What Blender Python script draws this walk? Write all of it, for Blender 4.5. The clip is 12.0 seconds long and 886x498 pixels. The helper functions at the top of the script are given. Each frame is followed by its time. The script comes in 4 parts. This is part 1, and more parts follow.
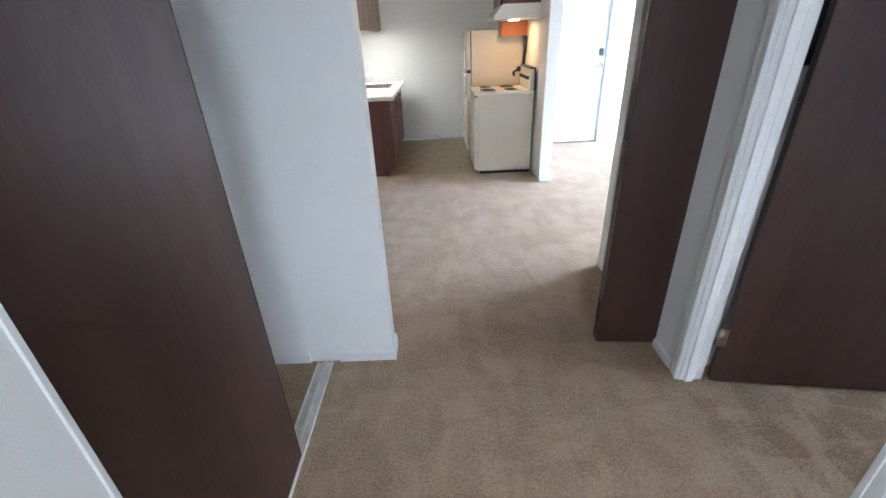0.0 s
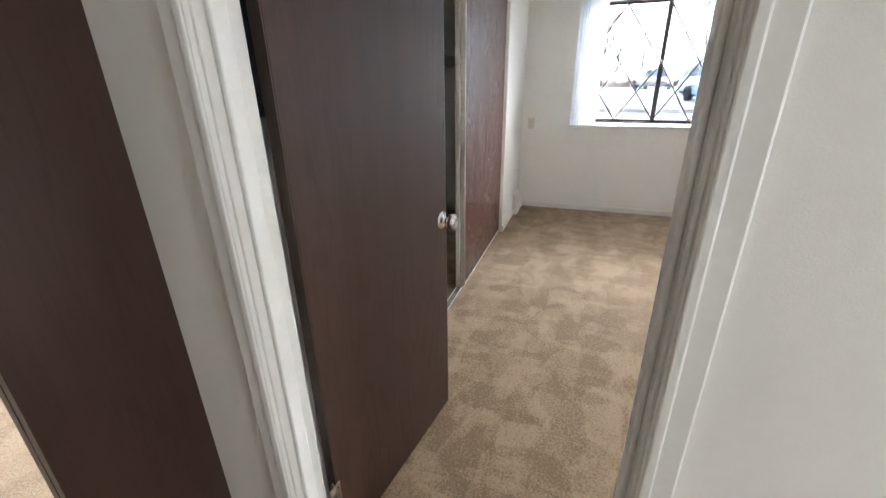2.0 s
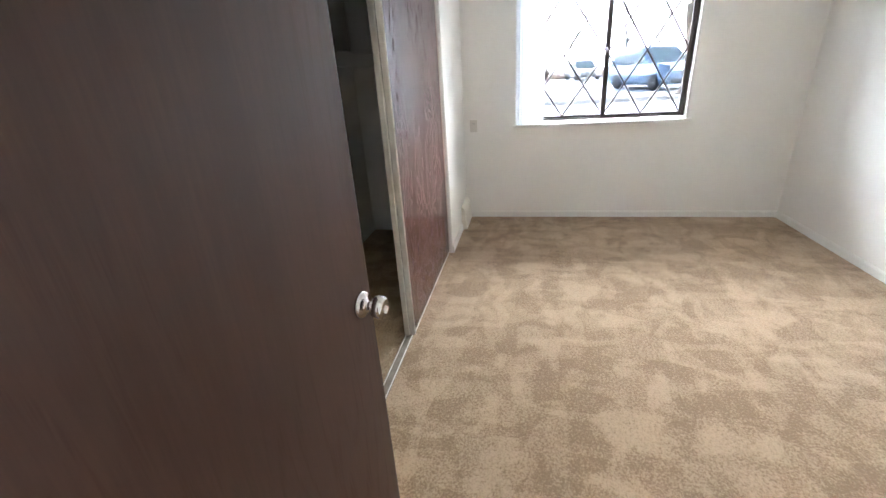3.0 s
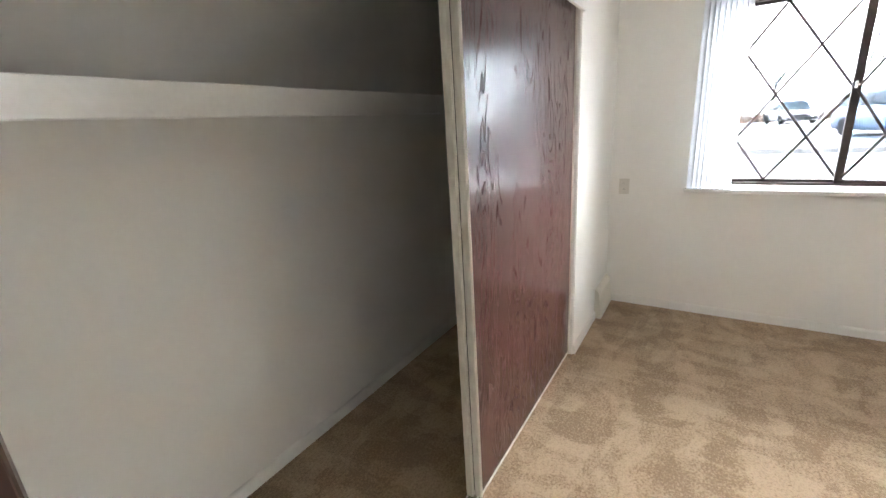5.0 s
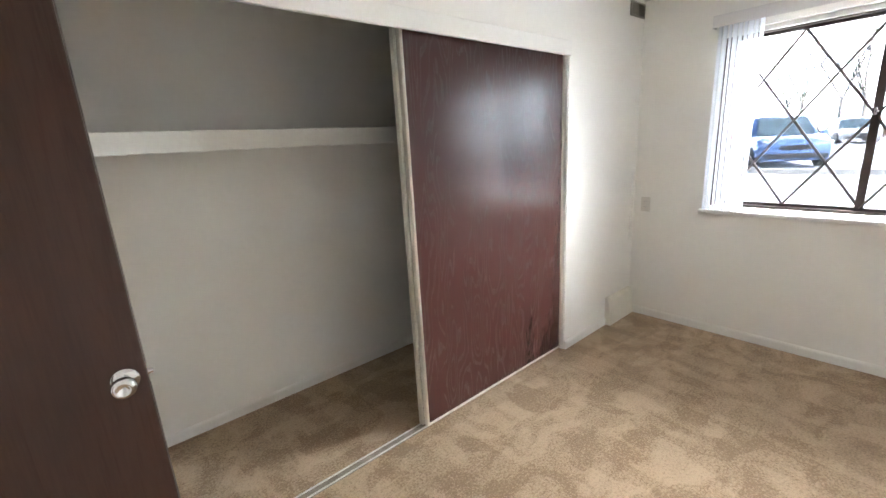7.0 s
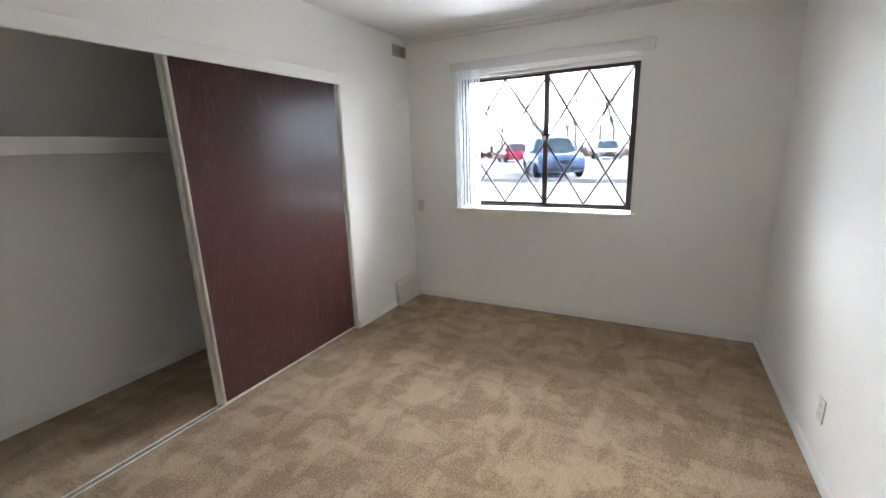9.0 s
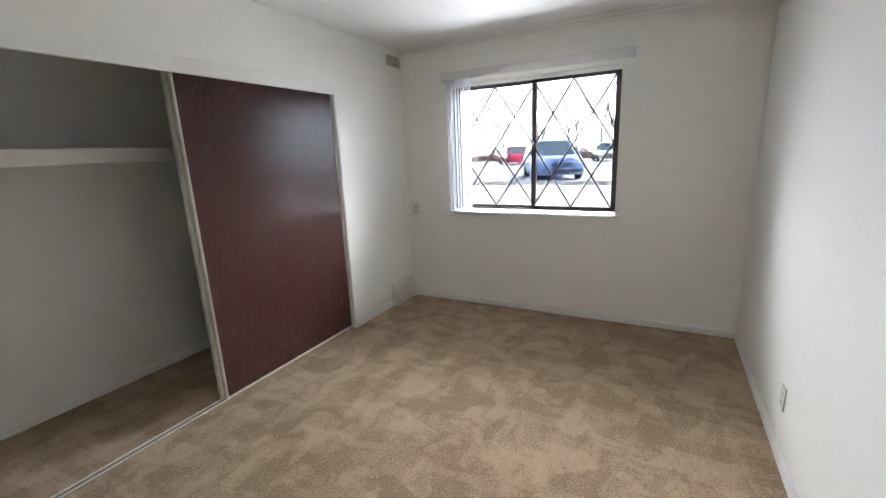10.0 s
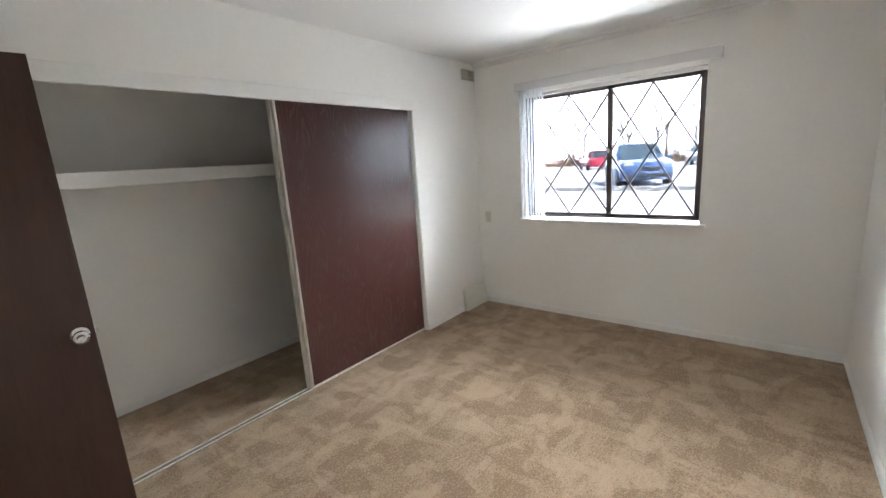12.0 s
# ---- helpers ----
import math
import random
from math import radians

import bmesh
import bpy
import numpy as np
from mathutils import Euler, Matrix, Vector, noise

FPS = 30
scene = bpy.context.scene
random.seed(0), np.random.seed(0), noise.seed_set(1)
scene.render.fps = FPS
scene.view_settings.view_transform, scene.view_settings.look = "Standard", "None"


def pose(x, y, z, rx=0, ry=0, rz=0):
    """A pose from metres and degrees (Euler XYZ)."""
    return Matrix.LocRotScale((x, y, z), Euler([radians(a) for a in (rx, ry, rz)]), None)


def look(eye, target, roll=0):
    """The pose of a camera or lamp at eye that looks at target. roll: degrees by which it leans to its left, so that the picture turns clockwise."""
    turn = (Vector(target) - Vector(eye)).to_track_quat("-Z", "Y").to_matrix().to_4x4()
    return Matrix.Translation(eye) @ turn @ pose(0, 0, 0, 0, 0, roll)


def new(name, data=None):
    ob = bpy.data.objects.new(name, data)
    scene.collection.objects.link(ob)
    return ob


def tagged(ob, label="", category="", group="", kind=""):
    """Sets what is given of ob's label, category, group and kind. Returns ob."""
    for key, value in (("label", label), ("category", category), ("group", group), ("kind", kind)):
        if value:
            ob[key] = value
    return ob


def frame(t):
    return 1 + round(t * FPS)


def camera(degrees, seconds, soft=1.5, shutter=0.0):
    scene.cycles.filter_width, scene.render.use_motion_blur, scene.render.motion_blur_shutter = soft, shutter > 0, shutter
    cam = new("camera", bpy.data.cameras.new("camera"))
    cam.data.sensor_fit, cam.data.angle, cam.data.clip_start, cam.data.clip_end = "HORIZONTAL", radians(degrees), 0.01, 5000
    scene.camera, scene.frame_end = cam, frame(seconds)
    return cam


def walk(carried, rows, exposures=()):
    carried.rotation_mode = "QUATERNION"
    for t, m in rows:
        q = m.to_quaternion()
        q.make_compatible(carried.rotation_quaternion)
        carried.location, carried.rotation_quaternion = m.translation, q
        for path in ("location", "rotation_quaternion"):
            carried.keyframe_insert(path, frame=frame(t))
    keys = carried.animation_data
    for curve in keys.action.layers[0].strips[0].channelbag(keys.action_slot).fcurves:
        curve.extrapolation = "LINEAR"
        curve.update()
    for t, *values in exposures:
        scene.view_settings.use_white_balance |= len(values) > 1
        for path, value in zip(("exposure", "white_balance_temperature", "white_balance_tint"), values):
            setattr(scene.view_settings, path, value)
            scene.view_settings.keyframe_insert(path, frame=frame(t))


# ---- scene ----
cam = camera(93.6, 12.0)
PATH = [
    (0, (0.229, 0.038, 1.469), (0.222, 1.819, 0.56), -2.5),
    (0.5, (0.333, 0.283, 1.452), (1.079, 1.956, 0.649), -2.0),
    (1, (0.443, 0.449, 1.433), (1.789, 1.723, 0.681), -0.3),
    (1.5, (0.556, 0.628, 1.426), (2.2, 1.493, 0.688), 1.4),
    (2, (0.705, 0.852, 1.415), (2.45, 1.457, 0.647), -0.9),
    (2.5, (1.033, 0.954, 1.391), (2.81, 1.412, 0.598), -3.9),
    (2.7, (1.138, 0.953, 1.408), (2.935, 1.345, 0.623), -4.1),
    (4.3, (1.876, 1.034, 1.435), (3.683, 1.582, 0.774), -1.6),
    (4.5, (1.938, 0.988, 1.445), (3.702, 1.707, 0.834), -3.0),
    (5, (2.121, 0.95, 1.431), (3.734, 1.991, 0.87), -3.7),
    (5.5, (2.256, 0.805, 1.47), (3.606, 2.169, 0.907), -4.3),
    (6, (2.243, 0.54, 1.49), (3.325, 2.157, 1.029), -4.6),
    (6.5, (2.134, 0.284, 1.488), (3.24, 1.893, 1.057), -3.3),
    (7, (2.118, 0.032, 1.474), (3.374, 1.51, 0.984), -3.2),
    (7.5, (2.116, -0.236, 1.467), (3.578, 1.024, 0.941), -1.5),
    (7.7, (2.093, -0.316, 1.472), (3.628, 0.853, 0.949), -1.4),
    (9.3, (1.896, -0.675, 1.466), (3.621, 0.223, 0.998), -1.9),
    (9.5, (1.873, -0.717, 1.475), (3.578, 0.217, 1.005), -2.1),
    (10, (1.846, -0.757, 1.486), (3.564, 0.16, 1.029), -2.4),
    (10.5, (1.823, -0.775, 1.48), (3.582, 0.06, 1.022), -2.3),
    (11, (1.826, -0.803, 1.495), (3.543, 0.123, 1.057), -2.8),
    (11.5, (1.802, -0.832, 1.498), (3.408, 0.283, 1.08), -3.4),
    (12, (1.788, -0.851, 1.511), (3.315, 0.375, 1.104), -3.8),
]
EXPOSURES = [(0.0, 4.15, 5250, 10), (0.5, 4.0, 5650, 10), (1.0, 3.95, 5850, 10), (1.5, 4.05, 6150, 10), (2.0, 4.35, 6150, 10), (2.5, 4.6, 6100, 10), (4.5, 4.6, 6450, 10), (6.5, 4.65, 6450, 10), (7.5, 4.3, 6350, 10), (9.5, 3.78, 6200, 10), (11.0, 3.72, 6200, 10), (12.0, 3.98, 6250, 10)]
walk(cam, [(t, look(eye, target, roll)) for t, eye, target, roll in PATH], EXPOSURES)

# ---------------------------------------------------------------- world and light
world = bpy.data.worlds.new("sky")
scene.world = world
world.use_nodes = True
wn = world.node_tree
sky = wn.nodes.new("ShaderNodeTexSky")
sky.sky_type, sky.sun_disc = "NISHITA", False
SUN_EL, SUN_AZ = 40.0, 204.0          # degrees; azimuth from +y towards +x
sky.sun_elevation, sky.sun_rotation = radians(SUN_EL), radians(SUN_AZ)
wn.nodes["Background"].inputs["Strength"].default_value = 0.15
wn.links.new(sky.outputs["Color"], wn.nodes["Background"].inputs["Color"])
sun = new("sun", bpy.data.lights.new("sun", "SUN"))
sun.data.energy, sun.data.angle, sun.data.color = 5.0, radians(0.5), (1.0, 0.95, 0.88)
sun_dir = Vector((math.sin(radians(SUN_AZ)) * math.cos(radians(SUN_EL)), math.cos(radians(SUN_AZ)) * math.cos(radians(SUN_EL)), math.sin(radians(SUN_EL))))
sun.matrix_world = look(sun_dir * 30, (0, 0, 0))


def area_lamp(name, eye, target, width, height, watts, colour):
    lamp = new(name, bpy.data.lights.new(name, "AREA"))
    lamp.data.shape, lamp.data.size, lamp.data.size_y = "RECTANGLE", width, height
    lamp.data.energy, lamp.data.color = watts, colour
    lamp.matrix_world = look(eye, target)
    return lamp


area_lamp("living_window_light", (5.40, 4.3, 1.2), (0, 4.3, 0.9), 2.0, 1.9, 6.0, (0.76, 0.88, 1.0))
area_lamp("hood_light", (1.05, 5.15, 1.585), (1.05, 5.15, 0), 0.12, 0.12, 0.26, (1.0, 0.55, 0.22))
area_lamp("counter_light", (-0.68, 5.9, 1.545), (-0.72, 5.9, 0), 0.10, 0.6, 1.2, (1.0, 0.93, 0.76))
# added fill lamp behind the start of the walk, brightens the hall
area_lamp("hall_fill_light", (0.45, -1.69, 1.0), (0.45, 0.5, 0.8), 0.72, 1.8, 1.6, (0.93, 0.96, 1.0))
# added lamp hidden below the sill line, in place of light bounced off snow
area_lamp("snow_bounce_fill", (8.0, 0.31, 0.29), (7.9, 0.31, 5.0), 3.4, 2.4, 42, (0.95, 0.97, 1.0))

# ---------------------------------------------------------------- materials


def material(name, colour, rough=0.6, metal=0.0, dark=None, scale=6.0, detail_scale=60.0, amount=0.5, bump=0.0, bump_scale=200.0, specular=0.5, stretch=(1, 1, 1), per_object=0.0):
    """Two scales of colour noise between colour and dark, and a fine bump."""
    m = bpy.data.materials.new(name)
    m.use_nodes = True
    t = m.node_tree
    n, l = t.nodes, t.links
    b = n["Principled BSDF"]
    b.inputs["Roughness"].default_value, b.inputs["Metallic"].default_value = rough, metal
    b.inputs["Specular IOR Level"].default_value = specular
    dark = dark or tuple(c * 0.85 for c in colour)
    co = n.new("ShaderNodeTexCoord")
    mp = n.new("ShaderNodeMapping")
    mp.inputs["Scale"].default_value = stretch
    l.new(co.outputs["Object"], mp.inputs["Vector"])
    big, fine = n.new("ShaderNodeTexNoise"), n.new("ShaderNodeTexNoise")
    big.inputs["Scale"].default_value, fine.inputs["Scale"].default_value = scale, detail_scale
    big.inputs["Detail"].default_value, fine.inputs["Detail"].default_value = 4, 2
    for q in (big, fine):
        l.new(mp.outputs["Vector"], q.inputs["Vector"])
    mix = n.new("ShaderNodeMix")
    mix.data_type = "FLOAT"
    mix.inputs[0].default_value = 0.4
    l.new(big.outputs["Fac"], mix.inputs[2])
    l.new(fine.outputs["Fac"], mix.inputs[3])
    ramp = n.new("ShaderNodeMapRange")
    ramp.inputs["From Min"].default_value, ramp.inputs["From Max"].default_value = 0.35, 0.65
    ramp.inputs["To Min"].default_value, ramp.inputs["To Max"].default_value = 0.5 - amount, 0.5 + amount
    l.new(mix.outputs[0], ramp.inputs["Value"])
    cm = n.new("ShaderNodeMix")
    cm.data_type = "RGBA"
    cm.inputs["A"].default_value, cm.inputs["B"].default_value = (*dark, 1), (*colour, 1)
    l.new(ramp.outputs[0], cm.inputs["Factor"])
    out = cm.outputs["Result"]
    if per_object:
        info, hsv, mr = n.new("ShaderNodeObjectInfo"), n.new("ShaderNodeHueSaturation"), n.new("ShaderNodeMapRange")
        mr.inputs["To Min"].default_value, mr.inputs["To Max"].default_value = 1 - per_object, 1 + per_object
        l.new(info.outputs["Random"], mr.inputs["Value"])
        l.new(mr.outputs[0], hsv.inputs["Value"])
        l.new(out, hsv.inputs["Color"])
        out = hsv.outputs["Color"]
    l.new(out, b.inputs["Base Color"])
    if bump:
        bn, bp = n.new("ShaderNodeTexNoise"), n.new("ShaderNodeBump")
        bn.inputs["Scale"].default_value, bn.inputs["Detail"].default_value = bump_scale, 3
        l.new(mp.outputs["Vector"], bn.inputs["Vector"])
        bp.inputs["Strength"].default_value, bp.inputs["Distance"].default_value = bump, 0.004
        l.new(bn.outputs["Fac"], bp.inputs["Height"])
        l.new(bp.outputs["Normal"], b.inputs["Normal"])
    return m


def wood_material(name, colour, dark, rough, pore=0.5, gloss=0.4, rings_n=75.0, fibre=0.25):
    """Dark-stained oak veneer: vertical fibres, and cathedral rings of open pores."""
    m = material(name, colour, rough, 0.0, dark, 3.0, 40.0, 0.7, 0.0, specular=gloss, stretch=(4, 4, 0.25))
    t = m.node_tree
    n, l = t.nodes, t.links
    b = n["Principled BSDF"]
    co, mp = n.new("ShaderNodeTexCoord"), n.new("ShaderNodeMapping")
    mp.inputs["Scale"].default_value = (10, 10, 1.5)
    l.new(co.outputs["Object"], mp.inputs["Vector"])
    field, rings = n.new("ShaderNodeTexNoise"), n.new("ShaderNodeMath")
    field.inputs["Scale"].default_value, field.inputs["Detail"].default_value = 0.8, 1.5
    l.new(mp.outputs["Vector"], field.inputs["Vector"])
    rings.operation = "MULTIPLY"
    rings.inputs[1].default_value = rings_n
    l.new(field.outputs["Fac"], rings.inputs[0])
    wave = n.new("ShaderNodeMath")
    wave.operation = "SINE"
    l.new(rings.outputs[0], wave.inputs[0])
    grain, mp2 = n.new("ShaderNodeTexNoise"), n.new("ShaderNodeMapping")
    mp2.inputs["Scale"].default_value = (320, 320, 9)
    l.new(co.outputs["Object"], mp2.inputs["Vector"])
    grain.inputs["Scale"].default_value, grain.inputs["Detail"].default_value = 1.0, 2
    l.new(mp2.outputs["Vector"], grain.inputs["Vector"])
    # pores lie where a ring and a fibre meet
    r1, r2, mul = n.new("ShaderNodeMapRange"), n.new("ShaderNodeMapRange"), n.new("ShaderNodeMath")
    r1.inputs["From Min"].default_value, r1.inputs["From Max"].default_value = 0.35, 0.95
    r2.inputs["From Min"].default_value, r2.inputs["From Max"].default_value = 0.40, 0.58
    r2.inputs["To Min"].default_value = fibre
    l.new(wave.outputs[0], r1.inputs["Value"])
    l.new(grain.outputs["Fac"], r2.inputs["Value"])
    mul.operation = "MULTIPLY"
    # the cathedral figure comes in patches
    spot, r3, figure, mp3 = n.new("ShaderNodeTexNoise"), n.new("ShaderNodeMapRange"), n.new("ShaderNodeMath"), n.new("ShaderNodeMapping")
    mp3.inputs["Scale"].default_value = (4.5, 4.5, 1.1)
    l.new(co.outputs["Object"], mp3.inputs["Vector"])
    spot.inputs["Scale"].default_value, spot.inputs["Detail"].default_value = 1.0, 1.0
    l.new(mp3.outputs["Vector"], spot.inputs["Vector"])
    r3.inputs["From Min"].default_value, r3.inputs["From Max"].default_value = 0.38, 0.50
    l.new(spot.outputs["Fac"], r3.inputs["Value"])
    figure.operation = "MULTIPLY"
    l.new(r1.outputs[0], figure.inputs[0])
    l.new(r3.outputs[0], figure.inputs[1])
    l.new(figure.outputs[0], mul.inputs[0])
    l.new(r2.outputs[0], mul.inputs[1])
    old = b.inputs["Base Color"].links[0].from_socket
    cm, sc = n.new("ShaderNodeMix"), n.new("ShaderNodeMath")
    cm.data_type = "RGBA"
    sc.operation = "MULTIPLY"
    sc.inputs[1].default_value = pore * 0.12
    l.new(mul.outputs[0], sc.inputs[0])
    l.new(sc.outputs[0], cm.inputs["Factor"])
    l.new(old, cm.inputs["A"])
    cm.inputs["B"].default_value = (*[c * 0.25 for c in dark], 1)
    l.new(cm.outputs["Result"], b.inputs["Base Color"])
    add, bp = n.new("ShaderNodeMath"), n.new("ShaderNodeBump")
    add.operation = "MULTIPLY_ADD"
    add.inputs[1].default_value, add.inputs[2].default_value = -0.8, 0.5
    l.new(mul.outputs[0], add.inputs[0])
    half = n.new("ShaderNodeMath")
    half.operation = "MULTIPLY_ADD"
    half.inputs[1].default_value = 0.12
    l.new(grain.outputs["Fac"], half.inputs[0])
    l.new(add.outputs[0], half.inputs[2])
    bp.inputs["Strength"].default_value, bp.inputs["Distance"].default_value = 0.035 * pore, 0.001
    l.new(half.outputs[0], bp.inputs["Height"])
    l.new(bp.outputs["Normal"], b.inputs["Normal"])
    rr = n.new("ShaderNodeMapRange")
    rr.inputs["To Min"].default_value, rr.inputs["To Max"].default_value = rough, min(1, rough + 0.35 * pore)
    l.new(mul.outputs[0], rr.inputs["Value"])
    l.new(rr.outputs[0], b.inputs["Roughness"])
    # open pores do not shine
    sp = n.new("ShaderNodeMapRange")
    sp.inputs["To Min"].default_value, sp.inputs["To Max"].default_value = gloss, gloss * (1 - pore)
    l.new(mul.outputs[0], sp.inputs["Value"])
    l.new(sp.outputs[0], b.inputs["Specular IOR Level"])
    return m


def carpet_material(name, contrast, grain_amount):
    """Cut-pile carpet with trodden and brushed patches."""
    m = bpy.data.materials.new(name)
    m.use_nodes = True
    t = m.node_tree
    n, l = t.nodes, t.links
    b = n["Principled BSDF"]
    b.inputs["Roughness"].default_value, b.inputs["Specular IOR Level"].default_value = 0.95, 0.1
    b.inputs["Sheen Weight"].default_value, b.inputs["Sheen Roughness"].default_value = 0.25, 0.5
    co = n.new("ShaderNodeTexCoord")

    def noise_tex(scale, detail, rough=0.5, stretch=None, warp=0.0):
        q = n.new("ShaderNodeTexNoise")
        q.inputs["Scale"].default_value, q.inputs["Detail"].default_value, q.inputs["Roughness"].default_value = scale, detail, rough
        q.inputs["Distortion"].default_value = warp
        if stretch:
            mp = n.new("ShaderNodeMapping")
            mp.inputs["Scale"].default_value, mp.inputs["Rotation"].default_value = stretch[:3], (0, 0, radians(stretch[3]))
            l.new(co.outputs["Object"], mp.inputs["Vector"])
            l.new(mp.outputs["Vector"], q.inputs["Vector"])
        else:
            l.new(co.outputs["Object"], q.inputs["Vector"])
        return q

    def span(src, a, c, lo=0.0, hi=1.0, smooth=True):
        r = n.new("ShaderNodeMapRange")
        r.interpolation_type = "SMOOTHSTEP" if smooth else "LINEAR"
        for key, v in (("From Min", a), ("From Max", c), ("To Min", lo), ("To Max", hi)):
            r.inputs[key].default_value = v
        l.new(src, r.inputs["Value"])
        return r.outputs[0]

    def math_node(op, a, c):
        q = n.new("ShaderNodeMath")
        q.operation = op
        for i, v in enumerate((a, c)):
            if isinstance(v, (int, float)):
                q.inputs[i].default_value = v
            else:
                l.new(v, q.inputs[i])
        return q.outputs[0]

    brushed = span(noise_tex(4.0, 2.5, 0.55, (0.8, 1.3, 1, 62), 0.5).outputs["Fac"], 0.462, 0.545)
    strokes = span(noise_tex(7.0, 2.5, 0.55, (1, 0.38, 1, -24), 0.35).outputs["Fac"], 0.46, 0.54)
    dabs = span(noise_tex(9, 2, 0.6, (0.7, 1.3, 1, 30), 0.6).outputs["Fac"], 0.44, 0.58)
    broad = span(noise_tex(0.9, 2).outputs["Fac"], 0.3, 0.7)
    pile = noise_tex(115, 2, 0.75).outputs["Fac"]
    tuft = noise_tex(75, 2, 0.6).outputs["Fac"]
    patch = math_node("ADD", math_node("MULTIPLY", brushed, 0.36), math_node("ADD", math_node("MULTIPLY", strokes, 0.32), math_node("ADD", math_node("MULTIPLY", dabs, 0.16), math_node("MULTIPLY", broad, 0.16))))
    patch = span(patch, 0.0, 1.0, 0.5 - contrast / 2, 0.5 + contrast / 2, False)
    grain = span(math_node("ADD", math_node("MULTIPLY", pile, 0.6), math_node("MULTIPLY", tuft, 0.4)), 0.3, 0.7, -grain_amount, grain_amount, False)
    total = math_node("ADD", patch, grain)
    cm = n.new("ShaderNodeMix")
    cm.data_type = "RGBA"
    cm.inputs["A"].default_value, cm.inputs["B"].default_value = (0.252, 0.166, 0.094, 1), (0.462, 0.334, 0.213, 1)
    l.new(total, cm.inputs["Factor"])
    l.new(cm.outputs["Result"], b.inputs["Base Color"])
    bp = n.new("ShaderNodeBump")
    bp.inputs["Strength"].default_value, bp.inputs["Distance"].default_value = 0.8, 0.006
    height = math_node("ADD", math_node("MULTIPLY", pile, 0.5), math_node("ADD", math_node("MULTIPLY", tuft, 0.6), math_node("MULTIPLY", patch, 0.35)))
    l.new(height, bp.inputs["Height"])
    l.new(bp.outputs["Normal"], b.inputs["Normal"])
    return m


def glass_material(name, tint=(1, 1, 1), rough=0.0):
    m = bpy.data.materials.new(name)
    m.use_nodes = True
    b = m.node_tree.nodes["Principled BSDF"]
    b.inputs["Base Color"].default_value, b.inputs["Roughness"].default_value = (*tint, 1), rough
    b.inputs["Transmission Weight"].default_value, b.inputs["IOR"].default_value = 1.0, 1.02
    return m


def lamp_material(name, colour, strength):
    m = bpy.data.materials.new(name)
    m.use_nodes = True
    b = m.node_tree.nodes["Principled BSDF"]
    b.inputs["Emission Color"].default_value, b.inputs["Emission Strength"].default_value = (*colour, 1), strength
    return m


WALL = material("wall_paint", (0.865, 0.845, 0.795), 0.55, 0, (0.84, 0.82, 0.77), 1.5, 40, 0.5, 0.12, 260)
CEILING = material("ceiling_paint", (0.80, 0.785, 0.75), 0.8, 0, (0.77, 0.755, 0.72), 1.2, 50, 0.5, 0.2, 180)
TRIM = material("trim_paint", (0.85, 0.84, 0.80), 0.35, 0, (0.80, 0.785, 0.74), 4, 60, 0.5, 0.06, 120)
CARPET = carpet_material("tan_carpet", 0.50, 0.6)
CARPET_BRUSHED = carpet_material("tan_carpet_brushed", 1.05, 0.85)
WOOD = wood_material("stained_oak", (0.050, 0.0190, 0.0158), (0.042, 0.0158, 0.0132), 0.19, 0.95, 0.42, 105.0)
WOOD_PLAIN = wood_material("stained_oak_plain", (0.056, 0.0272, 0.0198), (0.045, 0.0213, 0.0155), 0.34, 0.16, 0.38, 60.0, 0.0)
WOOD_EDGE = material("stained_edge", (0.07, 0.045, 0.032), 0.5, 0, (0.04, 0.025, 0.018), 12, 80, 0.5, 0.1, 200, stretch=(3, 3, 0.3))
CHANNEL = material("painted_channel", (0.70, 0.67, 0.60), 0.42, 0, (0.50, 0.46, 0.39), 14, 90, 0.5, 0.05, 100, stretch=(1, 1, 0.2))
ALUMINIUM = material("worn_aluminium", (0.74, 0.71, 0.65), 0.4, 0.35, (0.58, 0.55, 0.50), 20, 120, 0.5, 0.08, 150)
CHROME = material("chrome", (0.80, 0.80, 0.82), 0.10, 1.0, (0.70, 0.70, 0.72), 20, 80, 0.4)
BRASS_DULL = material("tarnished_hinge_metal", (0.30, 0.24, 0.17), 0.42, 0.9, (0.16, 0.13, 0.10), 60, 200, 0.5, 0.1)
BRONZE = material("bronze_window_frame", (0.085, 0.064, 0.060), 0.45, 0.3, (0.055, 0.042, 0.040), 30, 140, 0.5, 0.05)
# dark tint put into the glass to dim the bright view outside
GLASS = glass_material("dimming_window_glass", (0.064, 0.067, 0.071))
PLASTIC = material("ivory_plastic", (0.70, 0.67, 0.60), 0.4, 0, (0.64, 0.61, 0.54), 10, 80, 0.4)
GRILLE = material("register_enamel", (0.78, 0.75, 0.66), 0.40, 0, (0.72, 0.69, 0.60), 14, 90, 0.5, 0.05)
GRILLE_DARK = material("vent_enamel", (0.48, 0.44, 0.37), 0.5, 0, (0.40, 0.37, 0.31), 14, 90, 0.5, 0.05)
# near-black colour in place of the shade inside vent and socket holes
HOLE_SHADE = material("hole_shadow", (0.05, 0.048, 0.045), 0.8)

# ---------------------------------------------------------------- mesh helpers


